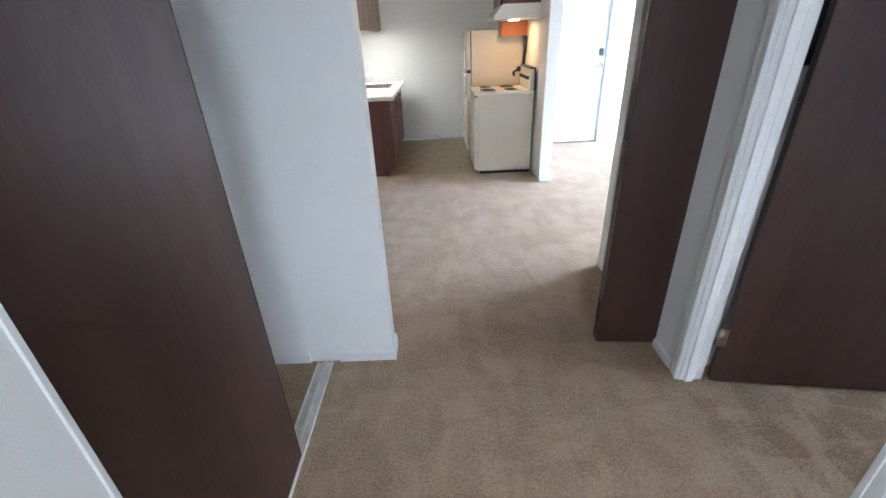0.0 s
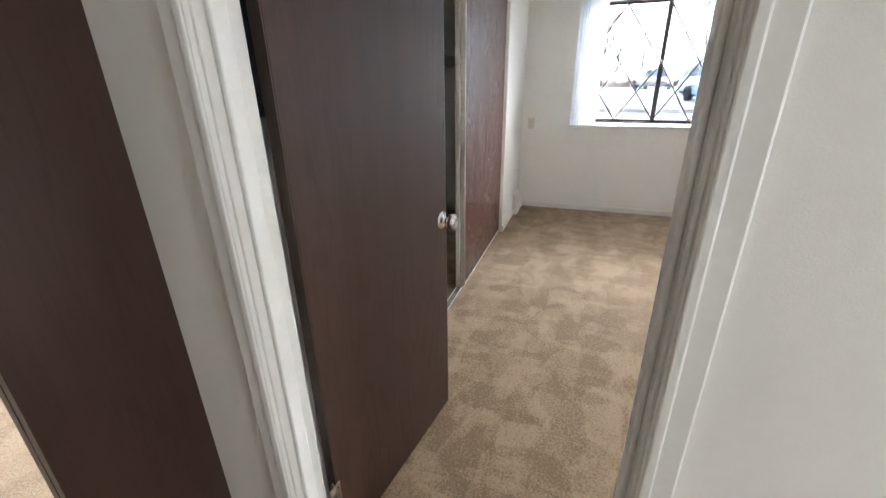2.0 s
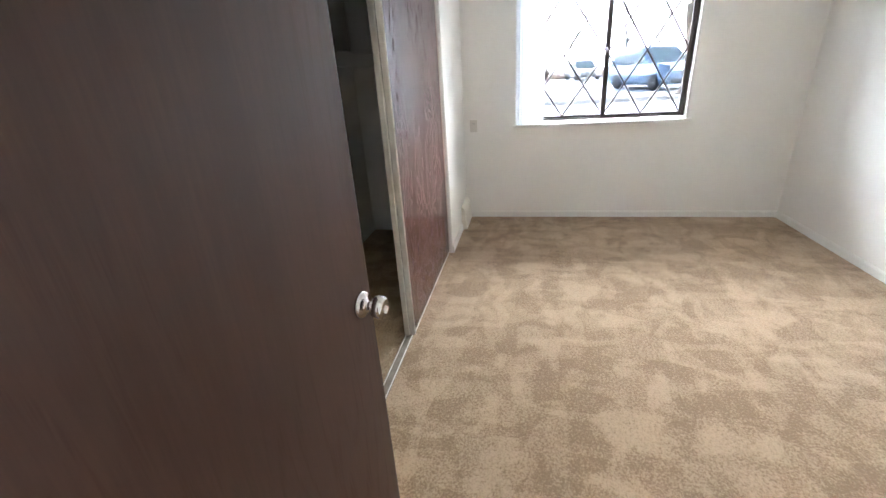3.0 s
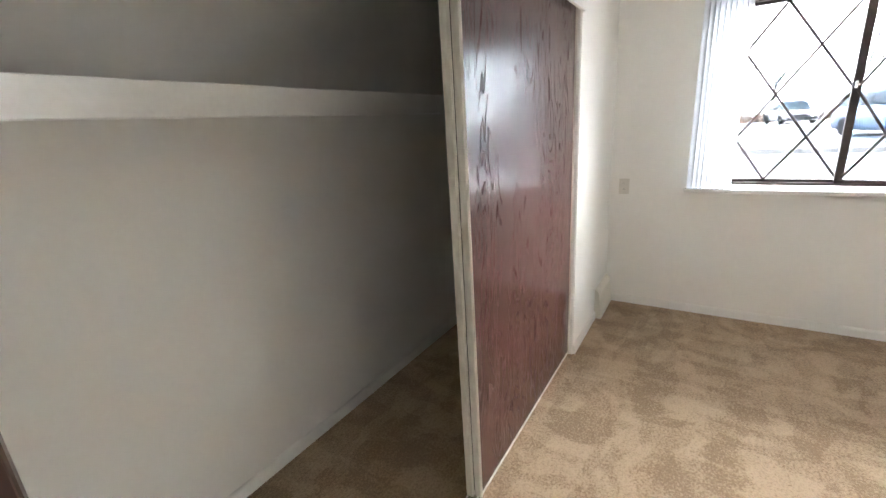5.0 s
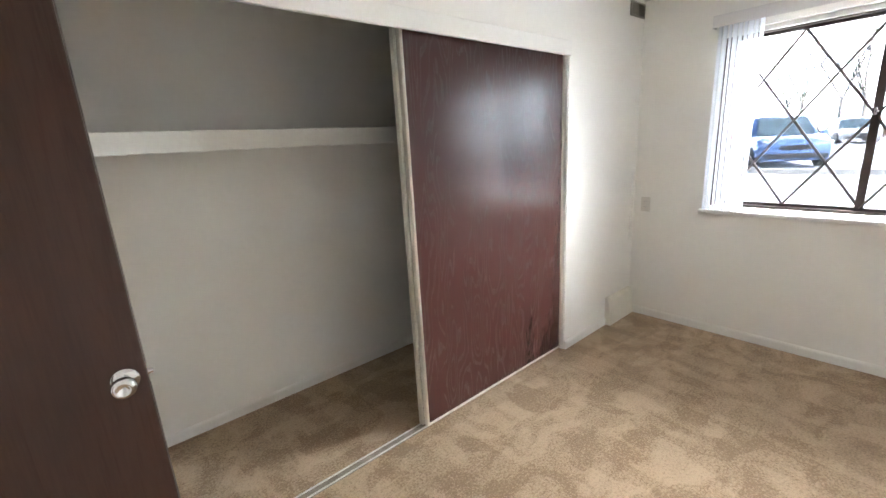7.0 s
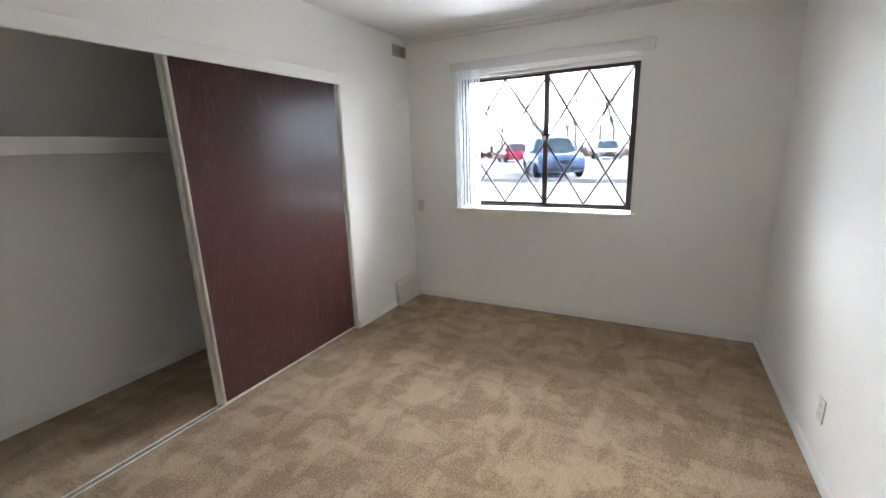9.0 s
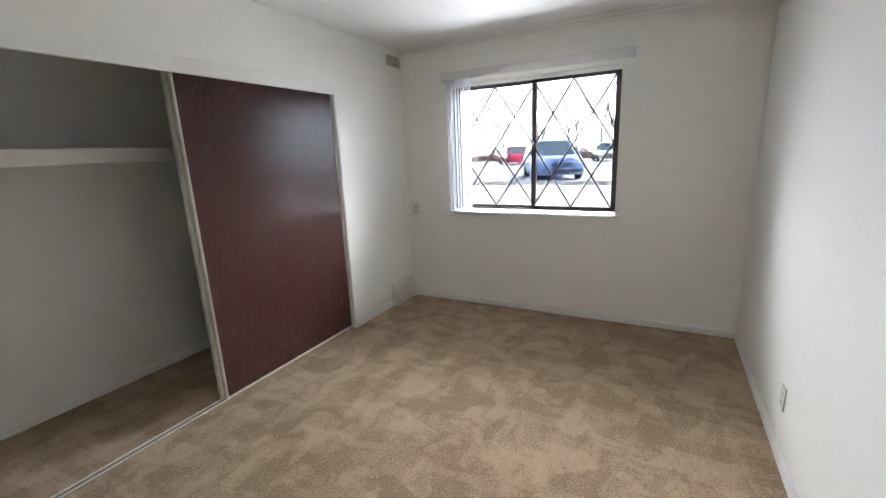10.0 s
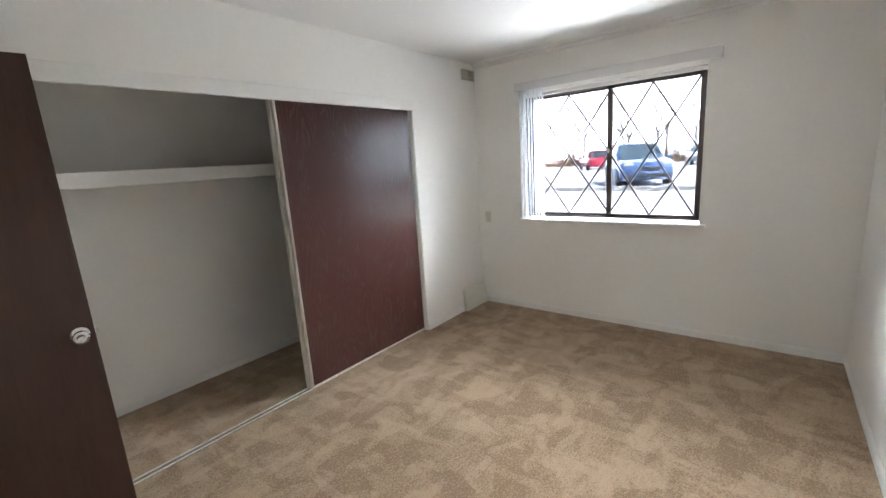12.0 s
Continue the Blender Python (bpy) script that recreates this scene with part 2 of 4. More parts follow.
def box(bm, x0, x1, y0, y1, z0, z1, bevel=0.0, segments=1, turn=None):
    """A box; bevelled in a mesh of its own, then added to bm."""
    own = bmesh.new() if bevel else bm
    made = [own.verts.new((x, y, z)) for x in (x0, x1) for y in (y0, y1) for z in (z0, z1)]
    for f in ((0, 1, 3, 2), (4, 6, 7, 5), (0, 4, 5, 1), (2, 3, 7, 6), (0, 2, 6, 4), (1, 5, 7, 3)):
        own.faces.new([made[i] for i in f])
    if bevel:
        bmesh.ops.bevel(own, geom=list(own.edges), offset=min(bevel, 0.45 * min(x1 - x0, y1 - y0, z1 - z0)), segments=segments, affect="EDGES", profile=0.5)
        own.verts.index_update()
        made = [bm.verts.new(v.co) for v in own.verts]
        for f in own.faces:
            bm.faces.new([made[v.index] for v in f.verts])
        own.free()
    if turn is not None:
        for v in made:
            v.co = turn @ v.co
    return bm


def boxes(*rows, bevel=0.0):
    bm = bmesh.new()
    for r in rows:
        box(bm, *r, bevel=bevel)
    return bm


def tube(bm, a, b, r0, r1=None, n=16, caps=True):
    a, b = Vector(a), Vector(b)
    r1 = r0 if r1 is None else r1
    turn = (b - a).to_track_quat("Z", "Y").to_matrix()
    u, v = turn.col[0], turn.col[1]
    around = [u * math.cos(2 * math.pi * i / n) + v * math.sin(2 * math.pi * i / n) for i in range(n)]
    lo, hi = [bm.verts.new(a + w * r0) for w in around], [bm.verts.new(b + w * r1) for w in around]
    for i in range(n):
        bm.faces.new((lo[i], lo[(i + 1) % n], hi[(i + 1) % n], hi[i]))
    if caps:
        bm.faces.new(list(reversed(lo)))
        bm.faces.new(hi)
    return bm


def lathe(bm, profile, n=24, m=None):
    """profile: radius and height, about z; then turned by m."""
    rings = []
    for r, h in profile:
        rings.append([bm.verts.new((r * math.cos(2 * math.pi * i / n), r * math.sin(2 * math.pi * i / n), h)) for i in range(n)])
    for a, b in zip(rings, rings[1:]):
        for i in range(n):
            bm.faces.new((a[i], a[(i + 1) % n], b[(i + 1) % n], b[i]))
    bm.faces.new(list(reversed(rings[0])))
    bm.faces.new(rings[-1])
    if m is not None:
        bmesh.ops.transform(bm, matrix=m, verts=[v for ring in rings for v in ring])
    return bm


def extrude_profile(bm, pts, length, m):
    """A closed outline in x and z, drawn out along y by length, then placed by m."""
    a = [bm.verts.new((x, 0, z)) for x, z in pts]
    b = [bm.verts.new((x, length, z)) for x, z in pts]
    k = len(pts)
    for i in range(k):
        bm.faces.new((a[i], a[(i + 1) % k], b[(i + 1) % k], b[i]))
    bm.faces.new(list(reversed(a)))
    bm.faces.new(b)
    bmesh.ops.transform(bm, matrix=m, verts=a + b)
    return bm


def mesh_ob(name, bm, mat, smooth=False):
    bmesh.ops.recalc_face_normals(bm, faces=bm.faces)
    me = bpy.data.meshes.new(name)
    bm.to_mesh(me)
    bm.free()
    me.materials.append(mat)
    if smooth:
        for p in me.polygons:
            p.use_smooth = True
    return new(name, me)


def part(name, bm, mat, parent, label="", smooth=False):
    ob = mesh_ob(name, bm, mat, smooth)
    ob.parent = parent
    if label:
        ob["label"] = label
    return ob


def thing(name, label, category, m=None, group=""):
    ob = tagged(new(name), label, category, group)
    ob.empty_display_size = 0.1
    if m is not None:
        ob.matrix_world = m
    return ob


def structure(name, bm, mat, label, category="wall"):
    return tagged(mesh_ob(name, bm, mat), label, category, "", "structure")


# ---------------------------------------------------------------- the plan (metres)
CEIL = 2.430
HALL_X, BED_X = 1.295, 1.395          # partition between hall and bedroom
WIN_X = 5.465                         # inner face of the window wall
BED_S, BED_N = -1.330, 1.560          # bedroom side walls
CLO_W, CLO_E, CLO_N = 2.145, 4.502, 2.458   # closet opening and back
CLO_R = 5.050                         # east end wall inside the closet
HEAD = 1.957                          # underside of the closet header
DOOR_S, DOOR_N, DOOR_H = 0.715, 1.468, 2.020
BIF_S, BIF_N = 1.718, 2.480           # hall closet with folding door
LIV_S, LIV_N = 2.570, 6.200
OPEN_S, OPEN_N, OPEN_B, OPEN_T = -0.440, 1.060, 0.897, 2.092   # window opening
HC_X, HC_S, HC_N = -0.350, 0.483, 1.700      # sliding linen closet in the hall
OUT_W = 5.655                         # outer face of the window wall

# floor and ceiling
structure("floor", boxes((-4.0, HALL_X, -2.0, 4.90, -0.12, 0.0), (HALL_X, OUT_W, LIV_S, 4.90, -0.12, 0.0), (-4.0, -0.90, 4.90, 7.0, -0.12, 0.0), (1.30, OUT_W, 4.90, 7.0, -0.12, 0.0)), CARPET, "tan cut-pile carpet with brushed and trodden patches", "carpet")
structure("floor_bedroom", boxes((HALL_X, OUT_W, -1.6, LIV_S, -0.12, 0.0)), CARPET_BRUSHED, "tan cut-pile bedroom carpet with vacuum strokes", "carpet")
structure("ceiling", boxes((-4.0, OUT_W, -2.0, 7.0, CEIL, CEIL + 0.15)), CEILING, "off-white painted plaster ceiling", "ceiling")

# walls
structure("wall_closet_front", boxes((BED_X, CLO_W, BED_N, BED_N + 0.10, 0, CEIL), (CLO_W, CLO_E, BED_N, BED_N + 0.10, HEAD + 0.06, CEIL), (CLO_E, WIN_X, BED_N, BED_N + 0.10, 0, CEIL)), WALL, "off-white painted wall around the wide closet opening")
structure("wall_window", boxes((WIN_X, OUT_W, -1.6, OPEN_S, 0, CEIL), (WIN_X, OUT_W, OPEN_N, 3.2, 0, CEIL), (WIN_X, OUT_W, OPEN_S, OPEN_N, 0, OPEN_B), (WIN_X, OUT_W, OPEN_S, OPEN_N, OPEN_T, CEIL),
                                (WIN_X, OUT_W, 3.2, 5.4, 2.15, CEIL), (WIN_X, OUT_W, 3.2, 5.4, 0, 0.2), (WIN_X, OUT_W, 5.4, 7.0, 0, CEIL)), WALL, "off-white painted outer wall with a wide window opening")
structure("wall_south", boxes((BED_X, WIN_X, BED_S - 0.11, BED_S, 0, CEIL)), WALL, "off-white painted bedroom side wall")
structure("wall_hall", boxes((HALL_X, BED_X, -1.6, DOOR_S - 0.02, 0, CEIL), (HALL_X, BED_X, DOOR_S - 0.02, DOOR_N + 0.02, DOOR_H + 0.02, CEIL), (HALL_X, BED_X, DOOR_N + 0.02, BIF_S, 0, CEIL),
                             (HALL_X, BED_X, BIF_S, BIF_N, 2.02, CEIL), (HALL_X, BED_X, BIF_N, LIV_S, 0, CEIL)), WALL, "off-white painted partition between hall and bedroom")
structure("wall_closet_back", boxes((BED_X, WIN_X, CLO_N, LIV_S, 0, CEIL)), WALL, "off-white painted wall at the back of the closet")
structure("wall_closet_side_west", boxes((CLO_W - 0.10, CLO_W + 0.004, BED_N + 0.10, CLO_N, 0, CEIL)), WALL, "off-white painted closet end wall")
structure("wall_closet_side_east", boxes((CLO_R, CLO_R + 0.10, BED_N + 0.10, CLO_N, 0, CEIL)), WALL, "off-white painted closet end wall")
structure("wall_stub", boxes((-1.05, -0.055, HC_N, HC_N + 0.11, 0, CEIL)), WALL, "painted end wall of the hall linen closet")
structure("wall_hall_west", boxes((HC_X - 0.11, HC_X, -1.6, HC_S, 0, CEIL), (HC_X - 0.11, HC_X, HC_S, HC_N, 2.05, CEIL)), WALL, "painted hall wall beside the linen closet")
structure("wall_linen_back", boxes((-1.15, -1.05, -1.6, HC_N + 0.11, 0, CEIL)), WALL, "painted back wall of the linen closet")
structure("wall_linen_side", boxes((-1.05, HC_X - 0.11, HC_S - 0.40, HC_S - 0.30, 0, CEIL)), WALL, "painted side wall of the linen closet")
# opening here and the wall behind it are added, unseen, for the fill lamp
structure("wall_hall_end", boxes((-1.15, 0.05, -1.7, -1.6, 0, CEIL), (0.05, 0.85, -1.7, -1.6, 2.03, CEIL), (0.85, BED_X, -1.7, -1.6, 0, CEIL)), WALL, "painted wall at the end of the hall with an added opening for the fill lamp")
structure("wall_behind_fill", boxes((-1.15, BED_X, -2.0, -1.9, 0, CEIL), (-0.05, 0.05, -1.9, -1.7, 0, CEIL), (0.85, 0.95, -1.9, -1.7, 0, CEIL)), WALL, "added unseen wall closing in behind the hall fill lamp")
structure("wall_living_south", boxes((-4.0, -1.15, HC_N, HC_N + 0.11, 0, CEIL)), WALL, "painted living room wall")
structure("wall_living_west", boxes((-4.1, -4.0, HC_N, 7.0, 0, CEIL)), WALL, "painted living room wall")
structure("wall_entry", boxes((1.42, 1.870, LIV_N, LIV_N + 0.12, 0, CEIL), (1.870, 2.55, LIV_N, LIV_N + 0.12, 2.075, CEIL), (2.55, WIN_X, LIV_N, LIV_N + 0.12, 0, CEIL)), WALL, "off-white painted wall around the entry door")
structure("wall_kitchen_east", boxes((1.300, 1.420, 4.46, 7.0, 0, CEIL)), WALL, "off-white painted wall end between kitchen and entry")
structure("wall_kitchen_north", boxes((-4.0, 1.300, 6.88, 7.0, 0, CEIL)), WALL, "off-white painted kitchen back wall")
structure("wall_kitchen_west", boxes((-1.0, -0.90, 4.75, 6.88, 0, CEIL)), WALL, "off-white painted kitchen side wall")


def baseboard(x0, y0, x1, y1, side, h=0.062, d=0.012):
    """A baseboard from one floor point to another; side turns its face to the left (1) or right (-1) of the way."""
    a, b = Vector((x0, y0, 0)), Vector((x1, y1, 0))
    way = (b - a).normalized()
    out = Vector((-way.y, way.x, 0)) * side
    m = Matrix(((out.x, way.x, 0, a.x), (out.y, way.y, 0, a.y), (0, 0, 1, 0), (0, 0, 0, 1)))
    bm = bmesh.new()
    extrude_profile(bm, [(0, 0.001), (d, 0.001), (d, h - 0.014), (d - 0.003, h - 0.006), (d - 0.008, h), (0, h)], (b - a).length, m)
    structure("baseboard", bm, TRIM, "white painted wooden baseboard along the carpet", "baseboard")


baseboard(WIN_X, BED_S + 0.012, WIN_X, BED_N, 1)
baseboard(BED_X, BED_S, WIN_X, BED_S, 1)
baseboard(CLO_E + 0.002, BED_N, 5.065, BED_N, -1)
baseboard(CLO_W + 0.004, CLO_N, CLO_R, CLO_N, -1)
baseboard(CLO_W + 0.004, BED_N + 0.10, CLO_W + 0.004, CLO_N - 0.012, -1)
baseboard(HALL_X, DOOR_N + 0.075, HALL_X, BIF_S - 0.002, 1, 0.05)
baseboard(HALL_X, -1.6, HALL_X, DOOR_S - 0.08, 1)
baseboard(-0.055, HC_N, -0.055, HC_N + 0.11, -1, 0.075, 0.014)
baseboard(HC_X + 0.02, HC_N, -0.041, HC_N, -1, 0.062)
baseboard(-1.05, HC_N, HC_X - 0.13, HC_N, -1, 0.062)
baseboard(1.300, 4.46, 1.434, 4.46, -1)
baseboard(1.42, 4.46, 1.42, LIV_N, -1)
baseboard(1.434, LIV_N, 1.815, LIV_N, -1)
baseboard(2.61, LIV_N, WIN_X, LIV_N, -1)
baseboard(-0.28, 6.88, 0.64, 6.88, -1, 0.05)
baseboard(BED_X + 0.012, LIV_S, WIN_X, LIV_S, 1)

# small drop along the ceiling above the window
bm = bmesh.new()
extrude_profile(bm, [(0, 0), (-0.012, 0), (-0.030, 0.012), (-0.034, 0.026), (-0.058, 0.030), (-0.075, 0.044), (0, 0.044)], BED_N - BED_S, Matrix.Translation((WIN_X, BED_S, CEIL - 0.044)))
structure("trim", bm, CEILING, "shallow painted cornice above the window wall", "cornice")

# ---------------------------------------------------------------- bedroom doorway


def casing(name, rows, label):
    bm = bmesh.new()
    for r in rows:
        box(bm, *r, bevel=0.004, segments=2)
    return structure(name, bm, TRIM, label, "door frame")


casing("door_frame", [
    (HALL_X - 0.004, BED_X + 0.004, DOOR_N, DOOR_N + 0.02, 0.001, DOOR_H), (HALL_X - 0.004, BED_X + 0.004, DOOR_S - 0.02, DOOR_S, 0.001, DOOR_H), (HALL_X - 0.004, BED_X + 0.004, DOOR_S - 0.02, DOOR_N + 0.02, DOOR_H, DOOR_H + 0.02),
    (HALL_X + 0.018, BED_X - 0.042, DOOR_N - 0.012, DOOR_N, 0.001, DOOR_H), (HALL_X + 0.018, BED_X - 0.042, DOOR_S, DOOR_S + 0.012, 0.001, DOOR_H),
    (HALL_X - 0.016, HALL_X, DOOR_N + 0.006, DOOR_N + 0.062, 0.001, DOOR_H + 0.012), (HALL_X - 0.020, HALL_X - 0.012, DOOR_N + 0.010, DOOR_N + 0.028, 0.001, DOOR_H + 0.012),
    (HALL_X - 0.016, HALL_X, DOOR_S - 0.062, DOOR_S - 0.006, 0.001, DOOR_H + 0.012), (HALL_X - 0.020, HALL_X - 0.012, DOOR_S - 0.028, DOOR_S - 0.010, 0.001, DOOR_H + 0.012),
    (HALL_X - 0.016, HALL_X, DOOR_S - 0.062, DOOR_N + 0.062, DOOR_H + 0.012, DOOR_H + 0.068),
    (BED_X, BED_X + 0.015, DOOR_S - 0.062, DOOR_S - 0.006, 0.001, DOOR_H + 0.012), (BED_X, BED_X + 0.015, DOOR_N + 0.024, DOOR_N + 0.062, 0.001, DOOR_H + 0.012), (BED_X, BED_X + 0.015, DOOR_S - 0.062, DOOR_N + 0.062, DOOR_H + 0.012, DOOR_H + 0.068),
], "white painted wooden door casing and jamb")


def knob_profile():
    return [(0.0, 0.0), (0.033, 0.0), (0.034, 0.004), (0.031, 0.009), (0.020, 0.012), (0.012, 0.016), (0.011, 0.030), (0.016, 0.034), (0.026, 0.038), (0.0285, 0.048), (0.0275, 0.058), (0.022, 0.064), (0.014, 0.066), (0.012, 0.063), (0.0, 0.063)]


def hinge_parts(parent, x, y, z, mat):
    bm = bmesh.new()
    box(bm, x - 0.020, x + 0.024, y - 0.002, y + 0.001, z - 0.045, z + 0.045)
    tube(bm, (x, y + 0.006, z - 0.046), (x, y + 0.006, z + 0.046), 0.006, n=10)
    tube(bm, (x, y + 0.006, z + 0.046), (x, y + 0.006, z + 0.054), 0.004, 0.002, n=10)
    for dz in (-0.03, 0.0, 0.03):
        tube(bm, (x + 0.014, y - 0.001, z + dz), (x + 0.014, y - 0.004, z + dz), 0.0035, n=8)
    return part("hinge", bm, mat, parent, "tarnished steel butt hinge", True)


def panel_door():
    """The bedroom door, standing open; its own x runs from hinge to latch."""
    d = tagged(new("bedroom_door"), "dark-stained flush oak veneer door standing open into the bedroom", "door")
    w, th, h = 0.762, 0.035, 1.985
    bm = bmesh.new()
    box(bm, 0.025, w, -th, 0, 0.014, 0.014 + h, bevel=0.0015)
    part("door_leaf", bm, WOOD_PLAIN, d)
    part("hinge_edge", boxes((0.0225, 0.0252, -th + 0.001, -0.001, 0.015, 0.013 + h)), WOOD_EDGE, d, "bare stained edge")
    part("latch_edge", boxes((w - 0.0005, w + 0.0015, -th + 0.001, -0.001, 0.015, 0.013 + h)), WOOD_EDGE, d, "bare stained edge")
    for side, rot in ((-th, 90), (0.0, -90)):
        bm = bmesh.new()
        lathe(bm, knob_profile(), 28, Matrix.Translation((w - 0.046, side, 0.915)) @ pose(0, 0, 0, rot))
        part("door_knob", bm, CHROME, d, "round chrome door knob with rose", True)
    bm = bmesh.new()
    box(bm, w + 0.001, w + 0.0035, -0.030, -0.006, 0.888, 0.944)
    tube(bm, (w + 0.002, -th / 2, 0.915), (w + 0.015, -th / 2 - 0.001, 0.915), 0.009, 0.006, 12)
    part("latch", bm, CHROME, d, "chrome latch bolt and plate")
    for z in (0.26, 1.80):
        hinge_parts(d, 0.012, -th - 0.001, z, BRASS_DULL)
    d.matrix_world = pose(1.405, 1.485, 0, 0, 0, -8.4)
    return d


panel_door()

# flat dark navy panel on the wall behind the door
pc = thing("dark_panel", "flat dark navy panel on the wall behind the door", "panel cover")
NAVY = material("dark_navy", (0.012, 0.016, 0.028), 0.5, 0, (0.009, 0.012, 0.020), 10, 80, 0.5)
bm = bmesh.new()
box(bm, 1.405, 1.785, BED_N - 0.012, BED_N - 0.0005, 1.335, 1.665, bevel=0.003)
part("cover", bm, NAVY, pc)
bm = bmesh.new()
box(bm, 1.43, 1.75, BED_N - 0.016, BED_N - 0.011, 1.365, 1.635, bevel=0.002)
part("raised_face", bm, NAVY, pc)

# folding closet door in the hall, folded back against its jamb


def folding_door():
    d = tagged(new("folding_door"), "dark-stained flush folding closet door folded back", "door")
    w, th = 0.290, 0.030
    for i in range(2):
        bm = bmesh.new()
        box(bm, -w, 0.010, i * (th + 0.004), i * (th + 0.004) + th, 0.018, 2.0, bevel=0.0015)
        part("door_leaf", bm, WOOD_PLAIN, d)
    for z in (0.30, 1.02, 1.75):
        bm = bmesh.new()
        tube(bm, (-w - 0.003, th + 0.002, z - 0.035), (-w - 0.003, th + 0.002, z + 0.035), 0.005, n=10)
        box(bm, -w - 0.0025, -w - 0.0005, 0.006, 2 * th - 0.002, z - 0.035, z + 0.035)
        part("hinge", bm, BRASS_DULL, d, "small steel hinge", True)
    d.matrix_world = pose(1.288, 1.719, 0, 0, 0, -5)
    return d


folding_door()

# ---------------------------------------------------------------- bedroom closet: trim, track, sliding doors, shelf
bm = bmesh.new()
box(bm, CLO_W - 0.02, CLO_E + 0.004, BED_N - 0.016, BED_N + 0.002, HEAD - 0.012, HEAD + 0.071, bevel=0.003, segments=2)
box(bm, CLO_W, CLO_E, BED_N + 0.004, BED_N + 0.096, HEAD + 0.045, HEAD + 0.06)
structure("trim", bm, TRIM, "white painted fascia board over the closet doors", "trim")
bm = bmesh.new()
box(bm, CLO_E - 0.010, CLO_E - 0.001, BED_N + 0.004, BED_N + 0.10, 0.001, HEAD, bevel=0.002)
structure("trim", bm, TRIM, "white painted closet jamb", "trim")

track = thing("closet_track", "worn aluminium floor track with two guide grooves", "door track")
bm = bmesh.new()
box(bm, CLO_W + 0.012, CLO_E - 0.012, BED_N + 0.036, BED_N + 0.086, 0.0005, 0.004)
part("track_base", bm, material("track_groove", (0.30, 0.265, 0.215), 0.6, 0.2, (0.20, 0.17, 0.13), 18, 90, 0.5), track, "dark worn groove between the rails")
for y in (0.038, 0.076):
    bm = bmesh.new()
    box(bm, CLO_W + 0.012, CLO_E - 0.012, BED_N + y, BED_N + y + 0.0045, 0.0035, 0.012, bevel=0.001)
    part("rail", bm, ALUMINIUM, track)


def sliding_door(x0, x1, y, label):
    d = thing("sliding_door", label, "door", pose(x0, y, 0), "closet sliding doors")
    w, th, z0, z1 = x1 - x0, 0.028, 0.018, HEAD + 0.035
    bm = bmesh.new()
    box(bm, 0.010, w - 0.010, 0.004, th - 0.004, z0, z1)
    part("door_leaf", bm, WOOD, d)
    for a in (0.0, w - 0.016):
        bm = bmesh.new()
        box(bm, a, a + 0.016, 0, th, z0 - 0.002, z1, bevel=0.003, segments=2)
        box(bm, a + 0.005, a + 0.011, -0.003, 0.002, z0, z1, bevel=0.001)
        part("edge_channel", bm, CHANNEL, d, "cream painted metal edge channel")
    bm = bmesh.new()
    box(bm, 0.016, w - 0.016, 0.001, th - 0.001, z0 - 0.002, z0 + 0.012)
    part("bottom_channel", bm, CHANNEL, d)
    return d


sliding_door(3.260, 4.489, BED_N + 0.022, "dark red-brown stained oak veneer sliding closet door")
sliding_door(3.248, 4.479, BED_N + 0.053, "dark red-brown stained oak sliding door parked behind the other")

shelf = thing("closet_shelf", "white painted closet shelf with a deep front lip", "shelf")
bm = bmesh.new()
box(bm, CLO_W + 0.008, CLO_R - 0.002, 2.150, CLO_N - 0.001, 1.563, 1.581)
part("shelf_board", bm, TRIM, shelf)
bm = bmesh.new()
box(bm, CLO_W + 0.010, CLO_R - 0.004, 2.130, 2.150, 1.497, 1.587, bevel=0.003)
part("front_lip", bm, TRIM, shelf)
for x0, x1 in ((CLO_W + 0.005, CLO_W + 0.022), (CLO_R - 0.020, CLO_R - 0.002)):
    bm = bmesh.new()
    box(bm, x0, x1, 1.93, 2.129, 1.503, 1.566, bevel=0.002)
    box(bm, x0, x1, 2.151, CLO_N - 0.001, 1.493, 1.562, bevel=0.002)
    part("cleat", bm, TRIM, shelf, "painted wooden cleat")

# ---------------------------------------------------------------- bedroom window
SASH_X = 5.555
win = tagged(new("window_1"), "wide bronze-framed sliding window with diamond lattice bars", "window", "", "structure")
bm = bmesh.new()
F0, F1 = OPEN_S + 0.018, OPEN_N - 0.018
FB, FT = OPEN_B + 0.040, OPEN_T - 0.030
box(bm, SASH_X - 0.030, SASH_X + 0.040, F0, F0 + 0.028, FB, FT, bevel=0.002)
box(bm, SASH_X - 0.030, SASH_X + 0.040, F1 - 0.028, F1, FB, FT, bevel=0.002)
box(bm, SASH_X - 0.030, SASH_X + 0.040, F0, F1, FT - 0.026, FT, bevel=0.002)
box(bm, SASH_X - 0.034, SASH_X + 0.040, F0, F1, FB, FB + 0.020, bevel=0.002)
part("window_frame", bm, BRONZE, win)
MID = 0.272
